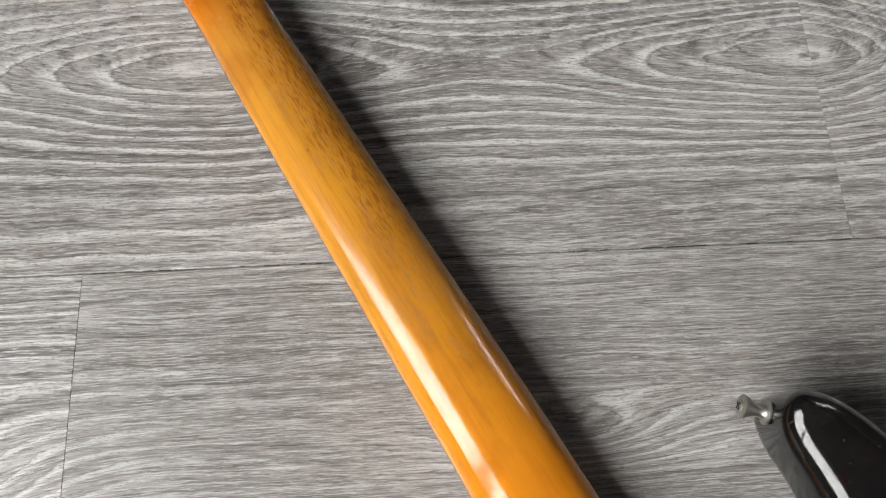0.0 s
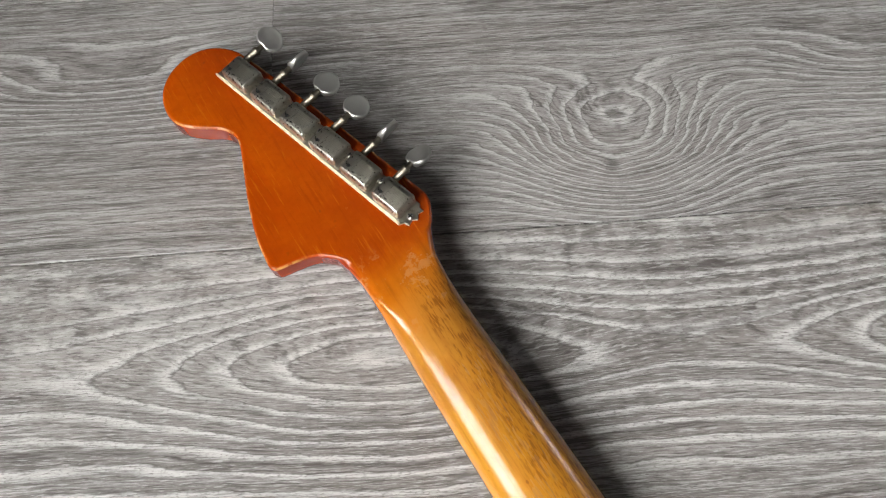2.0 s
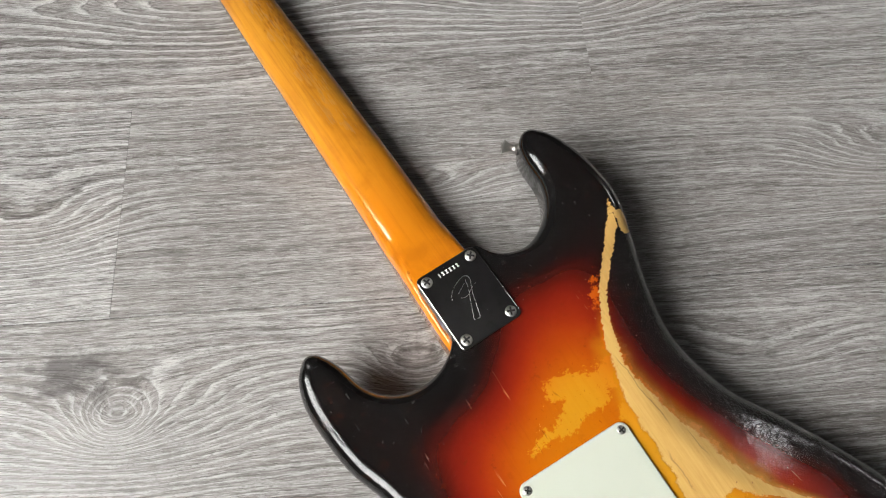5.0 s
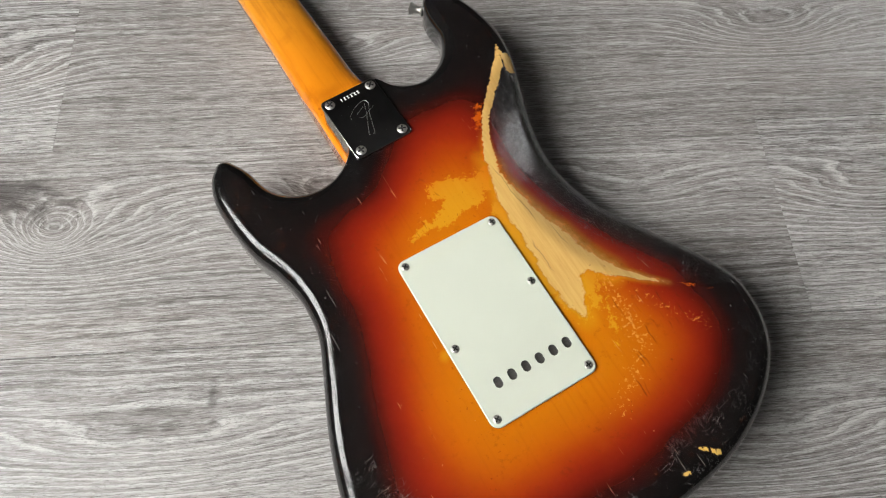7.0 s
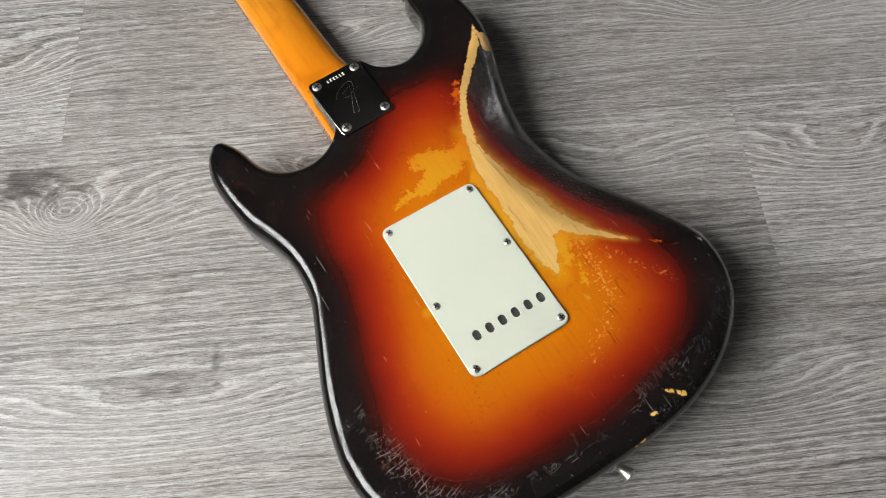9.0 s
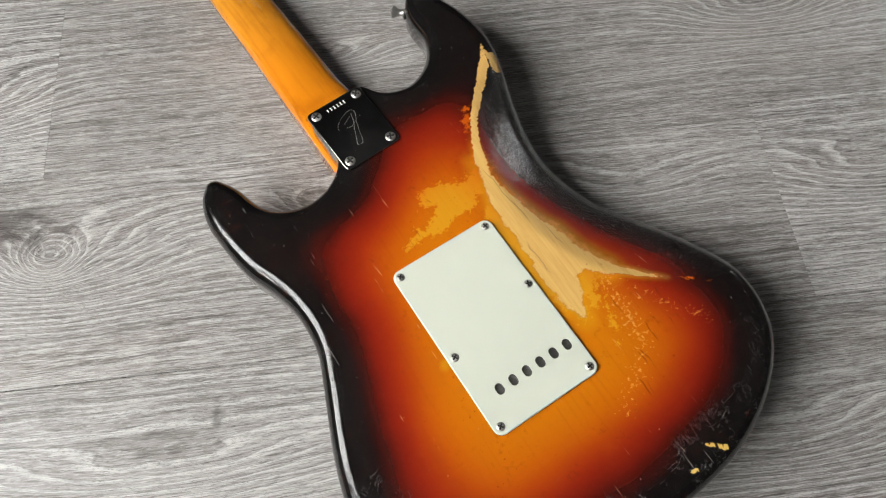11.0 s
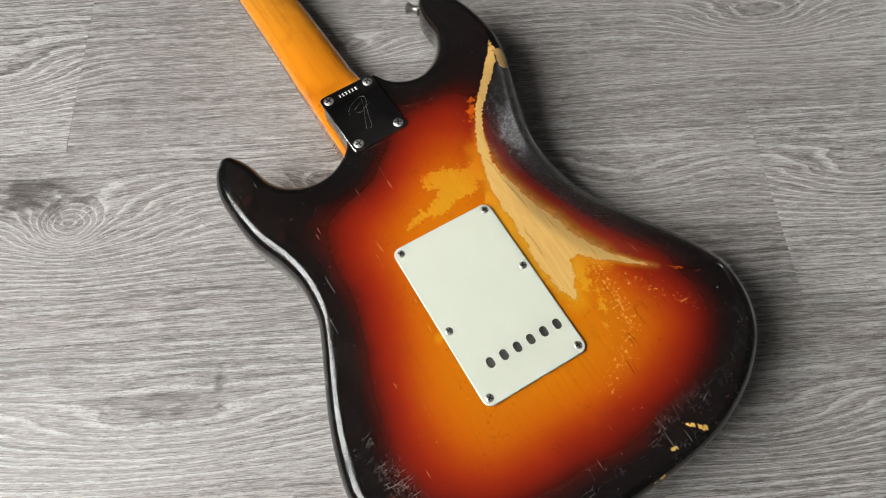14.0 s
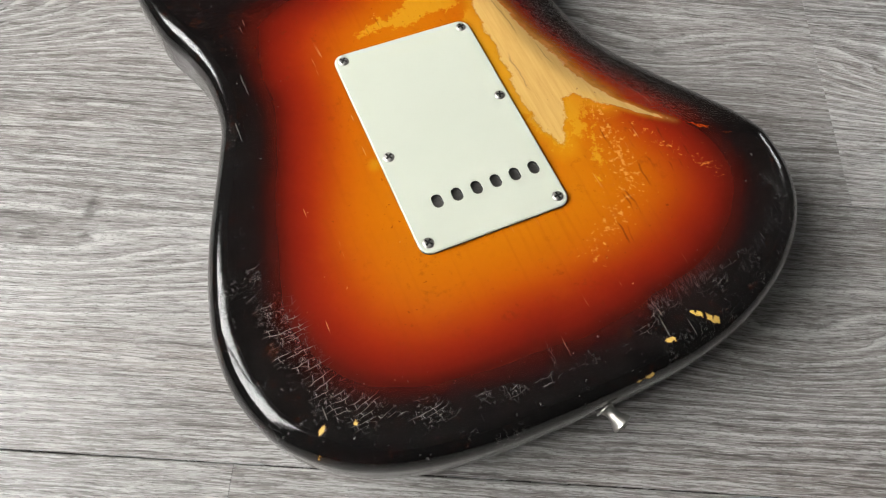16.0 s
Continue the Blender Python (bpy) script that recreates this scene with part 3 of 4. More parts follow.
def metal_material(name, colour, rough, spots, stain, scale=300.0):
    mat, nt, b = material(name, rough, 1.0, colour)
    p = place(nt)
    f = noise_tex(nt, p, scale, 5, 0.65)
    put(nt, b.inputs["Base Color"], mix(nt, step(nt, f, 0.50, 0.72, 0.0, spots), colour, stain))
    put(nt, b.inputs["Roughness"], step(nt, noise_tex(nt, p, scale * 2.3, 3), 0.3, 0.7, rough * 0.75, rough * 1.35))
    put(nt, b.inputs["Normal"], bump(nt, f, 0.03, 0.0004))
    return mat


def mint_material():
    mat, nt, b = material("aged_mint_plastic", 0.32, 0.0, (0.80, 0.83, 0.70))
    p = place(nt)
    put(nt, b.inputs["Base Color"], mix(nt, noise_tex(nt, p, 30, 4), (0.54, 0.575, 0.485), (0.57, 0.605, 0.51)))
    put(nt, b.inputs["Roughness"], step(nt, noise_tex(nt, p, 160, 3), 0.3, 0.7, 0.28, 0.38))
    return mat


M_FLOOR = floor_material()
M_WALL, M_CEIL = plain_wall("wall_paint", (0.062, 0.058, 0.054)), plain_wall("ceiling_paint", (0.055, 0.053, 0.051))
M_FRAME = material("white_window_paint", 0.4, 0.0, (0.78, 0.78, 0.76))[0]
M_GLASS = material("window_glass", 0.02, 0.0, (1, 1, 1))[0]
M_GLASS.node_tree.nodes["Principled BSDF"].inputs["Transmission Weight"].default_value = 1.0
M_BURST, M_NECK, M_MINT = burst_material(), neck_material(), mint_material()
M_CHROME = metal_material("worn_chrome", (0.50, 0.50, 0.51), 0.10, 0.35, (0.30, 0.29, 0.28), 70)
M_NICKEL = metal_material("tarnished_nickel", (0.58, 0.565, 0.53), 0.44, 0.45, (0.38, 0.345, 0.28), 90)
M_RIBBED = metal_material("ribbed_tarnished_nickel", (0.56, 0.54, 0.48), 0.34, 0.6, (0.26, 0.23, 0.17), 300)
M_PLATE = metal_material("dark_tarnished_plate", (0.44, 0.41, 0.34), 0.42, 0.6, (0.13, 0.105, 0.07), 160)
M_BUTTON = metal_material("satin_worn_nickel", (0.54, 0.535, 0.51), 0.42, 0.20, (0.50, 0.48, 0.44), 60)
M_BUTTON.node_tree.nodes["Principled BSDF"].inputs["Metallic"].default_value = 0.9
M_SHAFT = metal_material("browned_nickel_shaft", (0.25, 0.225, 0.18), 0.42, 0.5, (0.16, 0.12, 0.07), 200)
M_BRASSY = metal_material("yellowed_plate_edge", (0.88, 0.78, 0.56), 0.55, 0.5, (0.45, 0.33, 0.16))
M_BRASSY.node_tree.nodes["Principled BSDF"].inputs["Metallic"].default_value = 0.35
M_SCREW = metal_material("dull_screw_steel", (0.44, 0.43, 0.40), 0.42, 0.4, (0.34, 0.32, 0.28))
# near-black for the shade in uncut slots and holes, and for the subfloor
M_SLOT = material("painted_recess_shade", 0.8, 0.2, (0.018, 0.017, 0.016))[0]
# the block lies flush, so its grey is darkened for shade inside the holes
M_BLOCK = metal_material("grey_steel_block", (0.22, 0.215, 0.20), 0.5, 0.4, (0.16, 0.15, 0.14))
M_GUARD = material("white_guard_plastic", 0.4, 0.0, (0.75, 0.75, 0.70))[0]
M_ROSE = material("dark_rosewood", 0.55, 0.0, (0.055, 0.028, 0.018))[0]
M_PLYEDGE = material("black_ply_edge", 0.5, 0.0, (0.03, 0.03, 0.03))[0]
M_FILLED = material("pale_filled_engraving", 0.5, 0.0, (0.62, 0.62, 0.60))[0]
M_ENGRAVE = metal_material("bright_engraving", (0.74, 0.74, 0.72), 0.30, 0.3, (0.45, 0.45, 0.44))


# ---- mesh helpers ----
def part(name, bm, mats, parent=None, label="", m=None, smooth=True):
    me = bpy.data.meshes.new(name)
    bmesh.ops.recalc_face_normals(bm, faces=bm.faces)
    bm.to_mesh(me)
    bm.free()
    for mat in mats if isinstance(mats, (list, tuple)) else (mats,):
        me.materials.append(mat)
    if smooth:
        me.shade_smooth()
    ob = new(name, me)
    if parent is not None:
        ob.parent = parent
    if m is not None:
        ob.matrix_basis = m
    return tagged(ob, label) if label else ob


def sharp(ob, degrees=35):
    """Keeps the hard edges of a smooth-shaded mesh."""
    ob.data.set_sharp_from_angle(angle=radians(degrees))
    return ob


def add_box(bm, lo, hi, mat=0):
    x0, y0, z0 = lo
    x1, y1, z1 = hi
    vs = [bm.verts.new(c) for c in ((x0, y0, z0), (x1, y0, z0), (x1, y1, z0), (x0, y1, z0), (x0, y0, z1), (x1, y0, z1), (x1, y1, z1), (x0, y1, z1))]
    for f in ((3, 2, 1, 0), (4, 5, 6, 7), (0, 1, 5, 4), (1, 2, 6, 5), (2, 3, 7, 6), (3, 0, 4, 7)):
        bm.faces.new([vs[i] for i in f]).material_index = mat
    return vs


def loft(bm, rings, closed_ends=True, mat=0):
    """Faces between rings of equal length, in order."""
    vr = [[bm.verts.new(p) for p in ring] for ring in rings]
    n = len(vr[0])
    for a, c in zip(vr, vr[1:]):
        for i in range(n):
            bm.faces.new((a[i], a[(i + 1) % n], c[(i + 1) % n], c[i])).material_index = mat
    if closed_ends:
        bm.faces.new(vr[0][::-1]).material_index = mat
        bm.faces.new(vr[-1]).material_index = mat
    return vr


def lathe(bm, profile, n=20, m=Matrix(), mat=0):
    """A turned form about local z from (radius, height) pairs."""
    loft(bm, [[m @ Vector((r * math.cos(2 * math.pi * i / n), r * math.sin(2 * math.pi * i / n), z)) for i in range(n)] for r, z in profile], True, mat)


def tube(bm, pts, r, n=6, mat=0):
    rings = []
    for i, p in enumerate(pts):
        d = (Vector(pts[min(i + 1, len(pts) - 1)]) - Vector(pts[max(i - 1, 0)])).normalized()
        side = d.cross(Vector((0, 0, 1))).normalized()
        up = side.cross(d)
        rings.append([Vector(p) + r * (math.cos(2 * math.pi * k / n) * side + math.sin(2 * math.pi * k / n) * up) for k in range(n)])
    loft(bm, rings, True, mat)


def spline(points, closed, per=8):
    """A smooth curve through 2D points."""
    p = [Vector(q) for q in points]
    n, out = len(p), []
    for i in range(n if closed else n - 1):
        a, b_, c, d = (p[(i + k) % n] if closed else p[min(max(i + k, 0), n - 1)] for k in (-1, 0, 1, 2))
        for k in range(per):
            t = k / per
            out.append(0.5 * (2 * b_ + (c - a) * t + (2 * a - 5 * b_ + 4 * c - d) * t * t + (3 * b_ - a - 3 * c + d) * t ** 3))
    if not closed:
        out.append(p[-1])
    return out


def resample(pts, gap, closed):
    q = np.array([tuple(v) for v in pts])
    if closed:
        q = np.vstack([q, q[:1]])
    s = np.concatenate([[0], np.cumsum(np.linalg.norm(np.diff(q, axis=0), axis=1))])
    k = max(3, round(s[-1] / gap))
    at = np.linspace(0, s[-1], k + 1)[:-1] if closed else np.linspace(0, s[-1], k + 1)
    return np.stack([np.interp(at, s, q[:, 0]), np.interp(at, s, q[:, 1])], 1)


def outward(loop):
    """Outward normals of a closed loop that runs counter-clockwise."""
    d = np.roll(loop, -1, 0) - np.roll(loop, 1, 0)
    d /= np.linalg.norm(d, axis=1)[:, None]
    return np.stack([d[:, 1], -d[:, 0]], 1)


def seg_distance(pts, a, c):
    d = c - a
    t = np.clip(((pts - a) @ d) / max(d @ d, 1e-12), 0, 1)
    return np.linalg.norm(pts - a - t[:, None] * d, axis=1)


def loop_distance(pts, loop):
    out = np.full(len(pts), 9.0)
    for a, c in zip(loop, np.roll(loop, -1, 0)):
        out = np.minimum(out, seg_distance(pts, a, c))
    return out


def inside(pts, loop):
    hit = np.zeros(len(pts), bool)
    for (x0, y0), (x1, y1) in zip(loop, np.roll(loop, -1, 0)):
        if y0 == y1:
            continue
        cross = (y0 > pts[:, 1]) != (y1 > pts[:, 1])
        hit ^= cross & (pts[:, 0] < (x1 - x0) * (pts[:, 1] - y0) / (y1 - y0) + x0)
    return hit


def strokes(pts, rows, soft=0.010):
    """Field that is positive inside round-ended strokes: rows of x0, y0, r0, x1, y1, r1 in mm; 1 is as deep as soft."""
    out = np.full(len(pts), -9.0)
    for x0, y0, r0, x1, y1, r1 in rows:
        a, c = np.array((x0, y0)) / 1000, np.array((x1, y1)) / 1000
        d = c - a
        t = np.clip(((pts - a) @ d) / max(d @ d, 1e-12), 0, 1)
        dist = np.linalg.norm(pts - a - t[:, None] * d, axis=1)
        out = np.maximum(out, ((r0 + (r1 - r0) * t) / 1000 - dist) / soft)
    return out


def rounded_rect(w, l, r, n=6):
    out = []
    for cx, cy, a0 in ((w / 2 - r, l / 2 - r, 0), (-w / 2 + r, l / 2 - r, 90), (-w / 2 + r, -l / 2 + r, 180), (w / 2 - r, -l / 2 + r, 270)):
        for k in range(n + 1):
            a = radians(a0 + 90 * k / n)
            out.append((cx + r * math.cos(a), cy + r * math.sin(a)))
    return out


def slab(bm, loop, z0, z1, bevel=0.0, mat=0, bevel_mat=None):
    """A plate with the outline loop (counter-clockwise) and a chamfered upper edge."""
    loop = np.array(loop)
    nrm = outward(loop)
    rows = [(0, z0), (0, z1 - bevel), (bevel, z1)] if bevel else [(0, z0), (0, z1)]
    vr = loft(bm, [[(x, y, z) for x, y in loop - nrm * inset] for inset, z in rows], True, mat)
    if bevel_mat is not None:
        lower = set(vr[0]) | set(vr[1])
        for f in bm.faces:
            if len(f.verts) == 4 and all(v in lower for v in f.verts):
                f.material_index = bevel_mat
    return vr


def screw_mesh(r, high):
    """A domed cross-head screw, head downwards at z = 0."""
    bm = bmesh.new()
    lathe(bm, [(r, 0), (r, high * 0.35), (r * 0.86, high * 0.72), (r * 0.55, high * 0.95), (r * 0.12, high)], 18)
    # the cross isn't cut: two raised near-black bars paint its shade
    for wx, wy in ((0.70, 0.17), (0.17, 0.70)):
        add_box(bm, (-r * wx, -r * wy, high * 0.5), (r * wx, r * wy, high * 1.03), 1)
    me = bpy.data.meshes.new("screw")
    bmesh.ops.recalc_face_normals(bm, faces=bm.faces)
    bm.to_mesh(me)
    bm.free()
    me.materials.append(M_SCREW), me.materials.append(M_SLOT)
    me.shade_smooth()
    me.set_sharp_from_angle(angle=radians(40))
    return me


def screw(me, parent, x, y, z, turn, tilt=0.0):
    ob = new("screw", me)
    ob.parent = parent
    ob.matrix_basis = pose(x, y, z, tilt, 0, turn)
    return ob


# ---- room ----
def wall_with_opening(name, x0, x1, win, label):
    y0, y1, z0, z1 = win
    bm = bmesh.new()
    add_box(bm, (x0, SOUTH, 0), (x1, y0, HIGH)), add_box(bm, (x0, y1, 0), (x1, NORTH, HIGH))
    add_box(bm, (x0, y0, 0), (x1, y1, z0)), add_box(bm, (x0, y0, z1), (x1, y1, HIGH))
    return tagged(part(name, bm, M_WALL, smooth=False), label, "wall", kind="structure")


def window(name, xa, xb, win):
    y0, y1, z0, z1 = win
    root = tagged(new(name), "white painted window with clear panes in the wall", "window", kind="structure")
    bm = bmesh.new()
    w = 0.06 if y1 - y0 > 1 else 0.03
    add_box(bm, (xa, y0, z0), (xb, y1, z0 + w)), add_box(bm, (xa, y0, z1 - w), (xb, y1, z1))
    mid = (y0 + y1) / 2
    posts = ((y0, y0 + w), (mid - w / 2, mid + w / 2), (y1 - w, y1)) if y1 - y0 > 1 else ((y0, y0 + w), (y1 - w, y1))
    for ya, yb in posts:
        add_box(bm, (xa, ya, z0 + w), (xb, yb, z1 - w))
    part("window_frame", bm, M_FRAME, root, smooth=False)
    for (_, ya), (yb, _) in zip(posts, posts[1:]):
        bm = bmesh.new()
        xm = (xa + xb) / 2
        add_box(bm, (xm - 0.003, ya, z0 + w), (xm + 0.003, yb, z1 - w))
        pane = part("pane", bm, M_GLASS, root, smooth=False)
        pane.visible_shadow = False
    return root


wall_with_opening("wall_west", WEST - 0.2, WEST, WIN_W, "plain painted wall with a large window")
wall_with_opening("wall_east", EAST, EAST + 0.2, WIN_E, "plain painted wall with a small window")
for name, lo, hi in (("wall_south", (WEST - 0.2, SOUTH - 0.2, 0), (EAST + 0.2, SOUTH, HIGH)), ("wall_north", (WEST - 0.2, NORTH, 0), (EAST + 0.2, NORTH + 0.2, HIGH))):
    bm = bmesh.new()
    add_box(bm, lo, hi)
    tagged(part(name, bm, M_WALL, smooth=False), "plain painted wall closing the room", "wall", kind="structure")
bm = bmesh.new()
add_box(bm, (WEST - 0.2, SOUTH - 0.2, HIGH), (EAST + 0.2, NORTH + 0.2, HIGH + 0.15))
tagged(part("ceiling", bm, M_CEIL, smooth=False), "plain painted ceiling", "ceiling", kind="structure")
window("window_1", WEST - 0.12, WEST - 0.05, WIN_W)
window("window_2", EAST + 0.05, EAST + 0.12, WIN_E)


# ---- guitar ----
BACK, FACE = 0.0665, 0.0225            # heights of the body's back and of its face, which lies towards the floor
AXIS = pose(-0.001, 0.004, 0, 0, 0, 2.8)   # middle of the neck plate, y along the neck
guitar = tagged(new("electric_guitar"), "worn sunburst electric guitar lying face down on the laminate floor", "guitar")

# half outlines of the body, mm, from the neck plate round the cutaway and waist to the tail
SHORT_SIDE = ((-26.5, 36), (-26, 8), (-27, -14), (-42, -27), (-62, -31), (-82, -25), (-96, -11), (-104, 11), (-112, 24), (-122, 28), (-132, 20),
              (-138, 3), (-138, -18), (-132, -54), (-121, -82), (-115, -108), (-116, -136), (-124, -160), (-141, -204), (-151, -240),
              (-154, -268), (-150, -295), (-139, -318), (-118, -338), (-90, -351), (-55, -358), (-18, -360))
LONG_SIDE = ((25, 38), (34, 27), (48, 21), (63, 21), (80, 30), (92, 43), (99, 60), (100, 84), (104, 98), (113, 104), (124, 100), (134, 87), (141, 68),
             (145, 45), (145, 22), (139, -6), (129, -37), (121, -69), (119, -93), (122, -115), (131, -144), (148.5, -174), (166, -210), (176.5, -242),
             (178, -266), (174, -289), (161, -312), (135, -334), (104, -349), (72, -357), (30, -360))
outline = [Vector(p) / 1000 for p in spline(SHORT_SIDE + LONG_SIDE[::-1], False, 10)]
BODY = resample(outline, 0.003, True)


def belly_cut(p):
    """Depth of the scooped contour at the waist, and how far inside it a place lies."""
    rho = np.sqrt(((p[:, 0] - 0.190) / 0.126) ** 2 + ((p[:, 1] + 0.117) / 0.143) ** 2)
    e = np.clip(1.0 - rho, 0, None)
    return 0.0185 * np.clip((np.sqrt(e * e + 0.0006) - 0.0245) / 0.37, 0, 1.6) ** 1.05, e


def body():
    n = len(BODY)
    nrm = outward(BODY)
    plate = np.array([(-0.028, 0.036), (0.025, 0.038), (0.021, -0.022), (-0.030, -0.012)])
    near = np.minimum(seg_distance(BODY, plate[0], plate[1]), seg_distance(BODY, plate[0], plate[3]))
    r = 0.0014 + 0.0114 * np.clip((near - 0.006) / 0.035, 0, 1) ** 1.0
    # tighter rounding at the tips of the horns
    d = np.roll(BODY, -1, 0) - BODY
    turn = np.angle(np.exp(1j * (np.roll(np.arctan2(d[:, 1], d[:, 0]), -3) - np.roll(np.arctan2(d[:, 1], d[:, 0]), 3))))
    r = np.where(near > 0.012, np.minimum(r, 0.62 * 0.018 / np.maximum(turn, 1e-3)), r)
    wide_r = np.concatenate([r[-8:], r, r[:8]])
    r = np.minimum(r, np.convolve(wide_r, np.ones(17) / 17, "valid"))
    rows = []
    for a in range(7, -1, -1):                     # lower rounding from the face up to the side
        ang = radians(a * 90 / 7)
        rows.append((1 - math.cos(ang), FACE, 1 - math.sin(ang)))
    rings = [np.column_stack([BODY - nrm * (r * k)[:, None], base + r * s]) for k, base, s in rows]
    for a in range(0, 8):
        ang = radians(a * 90 / 7)
        rings.append(np.column_stack([BODY - nrm * (r * (1 - math.cos(ang)))[:, None], BACK - r * (1 - math.sin(ang))]))
    top = rings[-1][:, :2]
    xs, ys = np.meshgrid(np.arange(-0.156, 0.180, 0.0025), np.arange(-0.362, 0.106, 0.0025))
    grid = np.column_stack([xs.ravel() + 0.00125 * (np.round(ys.ravel() / 0.0025) % 2), ys.ravel()])
    grid = grid[inside(grid, top)]
    grid = grid[loop_distance(grid, top) > 0.0018]
    flat = [Vector(p) for p in np.vstack([top, grid])]
    from_cdt = mathutils.geometry.delaunay_2d_cdt(flat, [], [list(range(n))], 1, 1e-7)
    cverts, _, cfaces, orig = from_cdt[0], from_cdt[1], from_cdt[2], from_cdt[3]
    coords = np.vstack([np.vstack(rings), np.column_stack([grid, np.full(len(grid), BACK)])])
    base = (len(rings) - 1) * n
    lookup = [base + o[0] if o else base for o in orig]
    faces = [[lookup[i] for i in f] for f in cfaces]
    for k in range(len(rings) - 1):
        for i in range(n):
            j = (i + 1) % n
            faces.append([k * n + i, k * n + j, (k + 1) * n + j, (k + 1) * n + i])
    low = mathutils.geometry.delaunay_2d_cdt([Vector(p) for p in top], [], [list(range(n))], 1, 1e-7)
    faces += [[low[3][i][0] for i in f][::-1] for f in low[2] if all(low[3][i] for i in f)]
    xy = coords[:, :2]
    cut, deep = belly_cut(xy)
    coords[:, 2] = FACE + (coords[:, 2] - FACE) * (1 - cut / (BACK - FACE))
    me = bpy.data.meshes.new("body")
    me.from_pydata([tuple(c) for c in coords], [], faces)
    me.shade_smooth()
    me.materials.append(M_BURST)
    edge = np.concatenate([np.zeros(len(rings[0]) * 8), *[np.maximum(loop_distance(q[:, :2], BODY), 0) for q in rings[8:]], loop_distance(grid, BODY)])
    # soften the field's creases, as a spray gun would
    pairs = np.array([(f[i], f[i - 1]) for f in faces for i in range(len(f))])
    count = np.bincount(pairs[:, 0], minlength=len(coords)) + np.bincount(pairs[:, 1], minlength=len(coords))
    free = np.arange(len(coords)) >= len(rings) * n
    for _ in range(130):
        total = np.bincount(pairs[:, 0], edge[pairs[:, 1]], len(coords)) + np.bincount(pairs[:, 1], edge[pairs[:, 0]], len(coords))
        edge = np.where(free, total / count, edge)
    # worn through: wide beside the cover, a ragged band up to the horn, and small chips along the edge
    bare = strokes(xy, (
        (67, -78, 4, 62, -96, 6), (62, -96, 6, 61, -112, 9), (61, -112, 9, 64, -135, 12), (64, -135, 12, 68, -158, 16), (68, -158, 16, 71, -178, 17.5),
        (64, -178, 15, 58, -210, 8), (58, -210, 7, 57, -223, 2), (80, -182, 10, 95, -202, 5.5)))
    bare = np.maximum(bare, strokes(xy, (
        (133, 19, 0.8, 124, 2, 3.6), (134, 4, 5.0, 131, -6, 4.5), (124, 2, 4.2, 109, -15, 4.0), (109, -15, 4.0, 95, -29, 3.6), (95, -29, 3.6, 83, -43, 3.0),
        (83, -43, 3.0, 74, -60, 3.2), (74, -60, 3.2, 67, -77, 5.0), (92, -199, 4.5, 112, -219, 2.4), (112, -219, 2.4, 127, -232, 0.3), (70, -337, 0.7, 80, -346, 2.0), (51, -345, 1.7, 55, -347, 1.4),
        (27, -357, 0.9, 38, -357, 1.2), (-103, -325, 1.4, -103, -323.5, 1.2), (-117, -321, 1.4, -120, -322.5, 1.3), (-150, -266, 0.8, -151, -272, 0.3),
        (-10, -354, 0.6, -8, -354, 0.4), (-124, -331, 0.6, -122, -332, 0.3), (-45, -197, 1.0, -46, -198, 0.9)), 0.0035))
    thin = strokes(xy, ((16, -82, 8, 42, -92, 9), (26, -96, 12, 4, -106, 5), (40, -99, 10, 56, -88, 7), (-8, -104, 4, -22, -108, 3), (89, -24, 4, 76, -43, 5),
                        (80, -190, 9, 70, -220, 6), (84, -210, 3, 66, -250, 1), (50, -120, 10, 52, -190, 8)))
    thin = np.maximum(thin, strokes(xy, ((88, -198, 2.6, 119, -223, 1.2), (119, -223, 0.9, 154, -254, -0.5)), 0.0035))
    crack = strokes(xy, ((-124, -200, 5, -124, -250, 13), (-124, -250, 14, -116, -292, 16), (-116, -292, 15, -92, -326, 13), (-92, -326, 12, -40, -340, 9),
                         (-40, -340, 8, 40, -340, 7), (40, -334, 6, 95, -328, 7), (95, -326, 5, 125, -316, 3)))
    belly = np.clip(deep * 6, 0, 1)
    pitted = strokes(xy, ((88, -205, 12, 80, -262, 14), (80, -262, 12, 40, -290, 10), (10, -85, 6, -20, -110, 4), (100, -230, 10, 130, -270, 8)))
    scrape = strokes(xy, ((52, -328, 9, 92, -322, 9), (1, -322, 2, -18, -348, 4), (-30, -350, 4, 60, -351, 4), (100, -332, 7, 150, -302, 7), (150, -302, 6, 172, -258, 5),
                          (172, -258, 5, 150, -200, 2)))
    for name, values in (("edge", edge), ("bare", np.clip(bare, -1.5, 1.5)), ("thin", np.clip(thin, -1.5, 1.5)), ("crack", np.clip(crack, -1.5, 1.5)), ("belly", belly), ("pitted", np.clip(pitted, -1.5, 1.5)), ("scrape", np.clip(scrape, -1.5, 1.5))):
        me.attributes.new(name, "FLOAT", "POINT").data.foreach_set("value", values.astype(np.float32))
    ob = new("body", me)
    ob.parent = guitar
    return tagged(ob, "three-colour sunburst lacquer worn through to bare wood")


body()

# neck and head, in the neck's own frame
HEAD = ((22, 456), (31, 459), (36, 466), (39, 475), (36, 488), (15, 559), (-2, 612), (-8, 625), (-19, 634), (-33, 636), (-47, 631), (-57, 621),
        (-61, 608), (-59, 596), (-50, 586), (-38, 577), (-34, 566), (-40, 548), (-47, 529), (-53, 508), (-55, 494), (-54.5, 483.5), (-43, 481), (-31, 478),
        (-22, 470), (-14, 461), (2, 455))


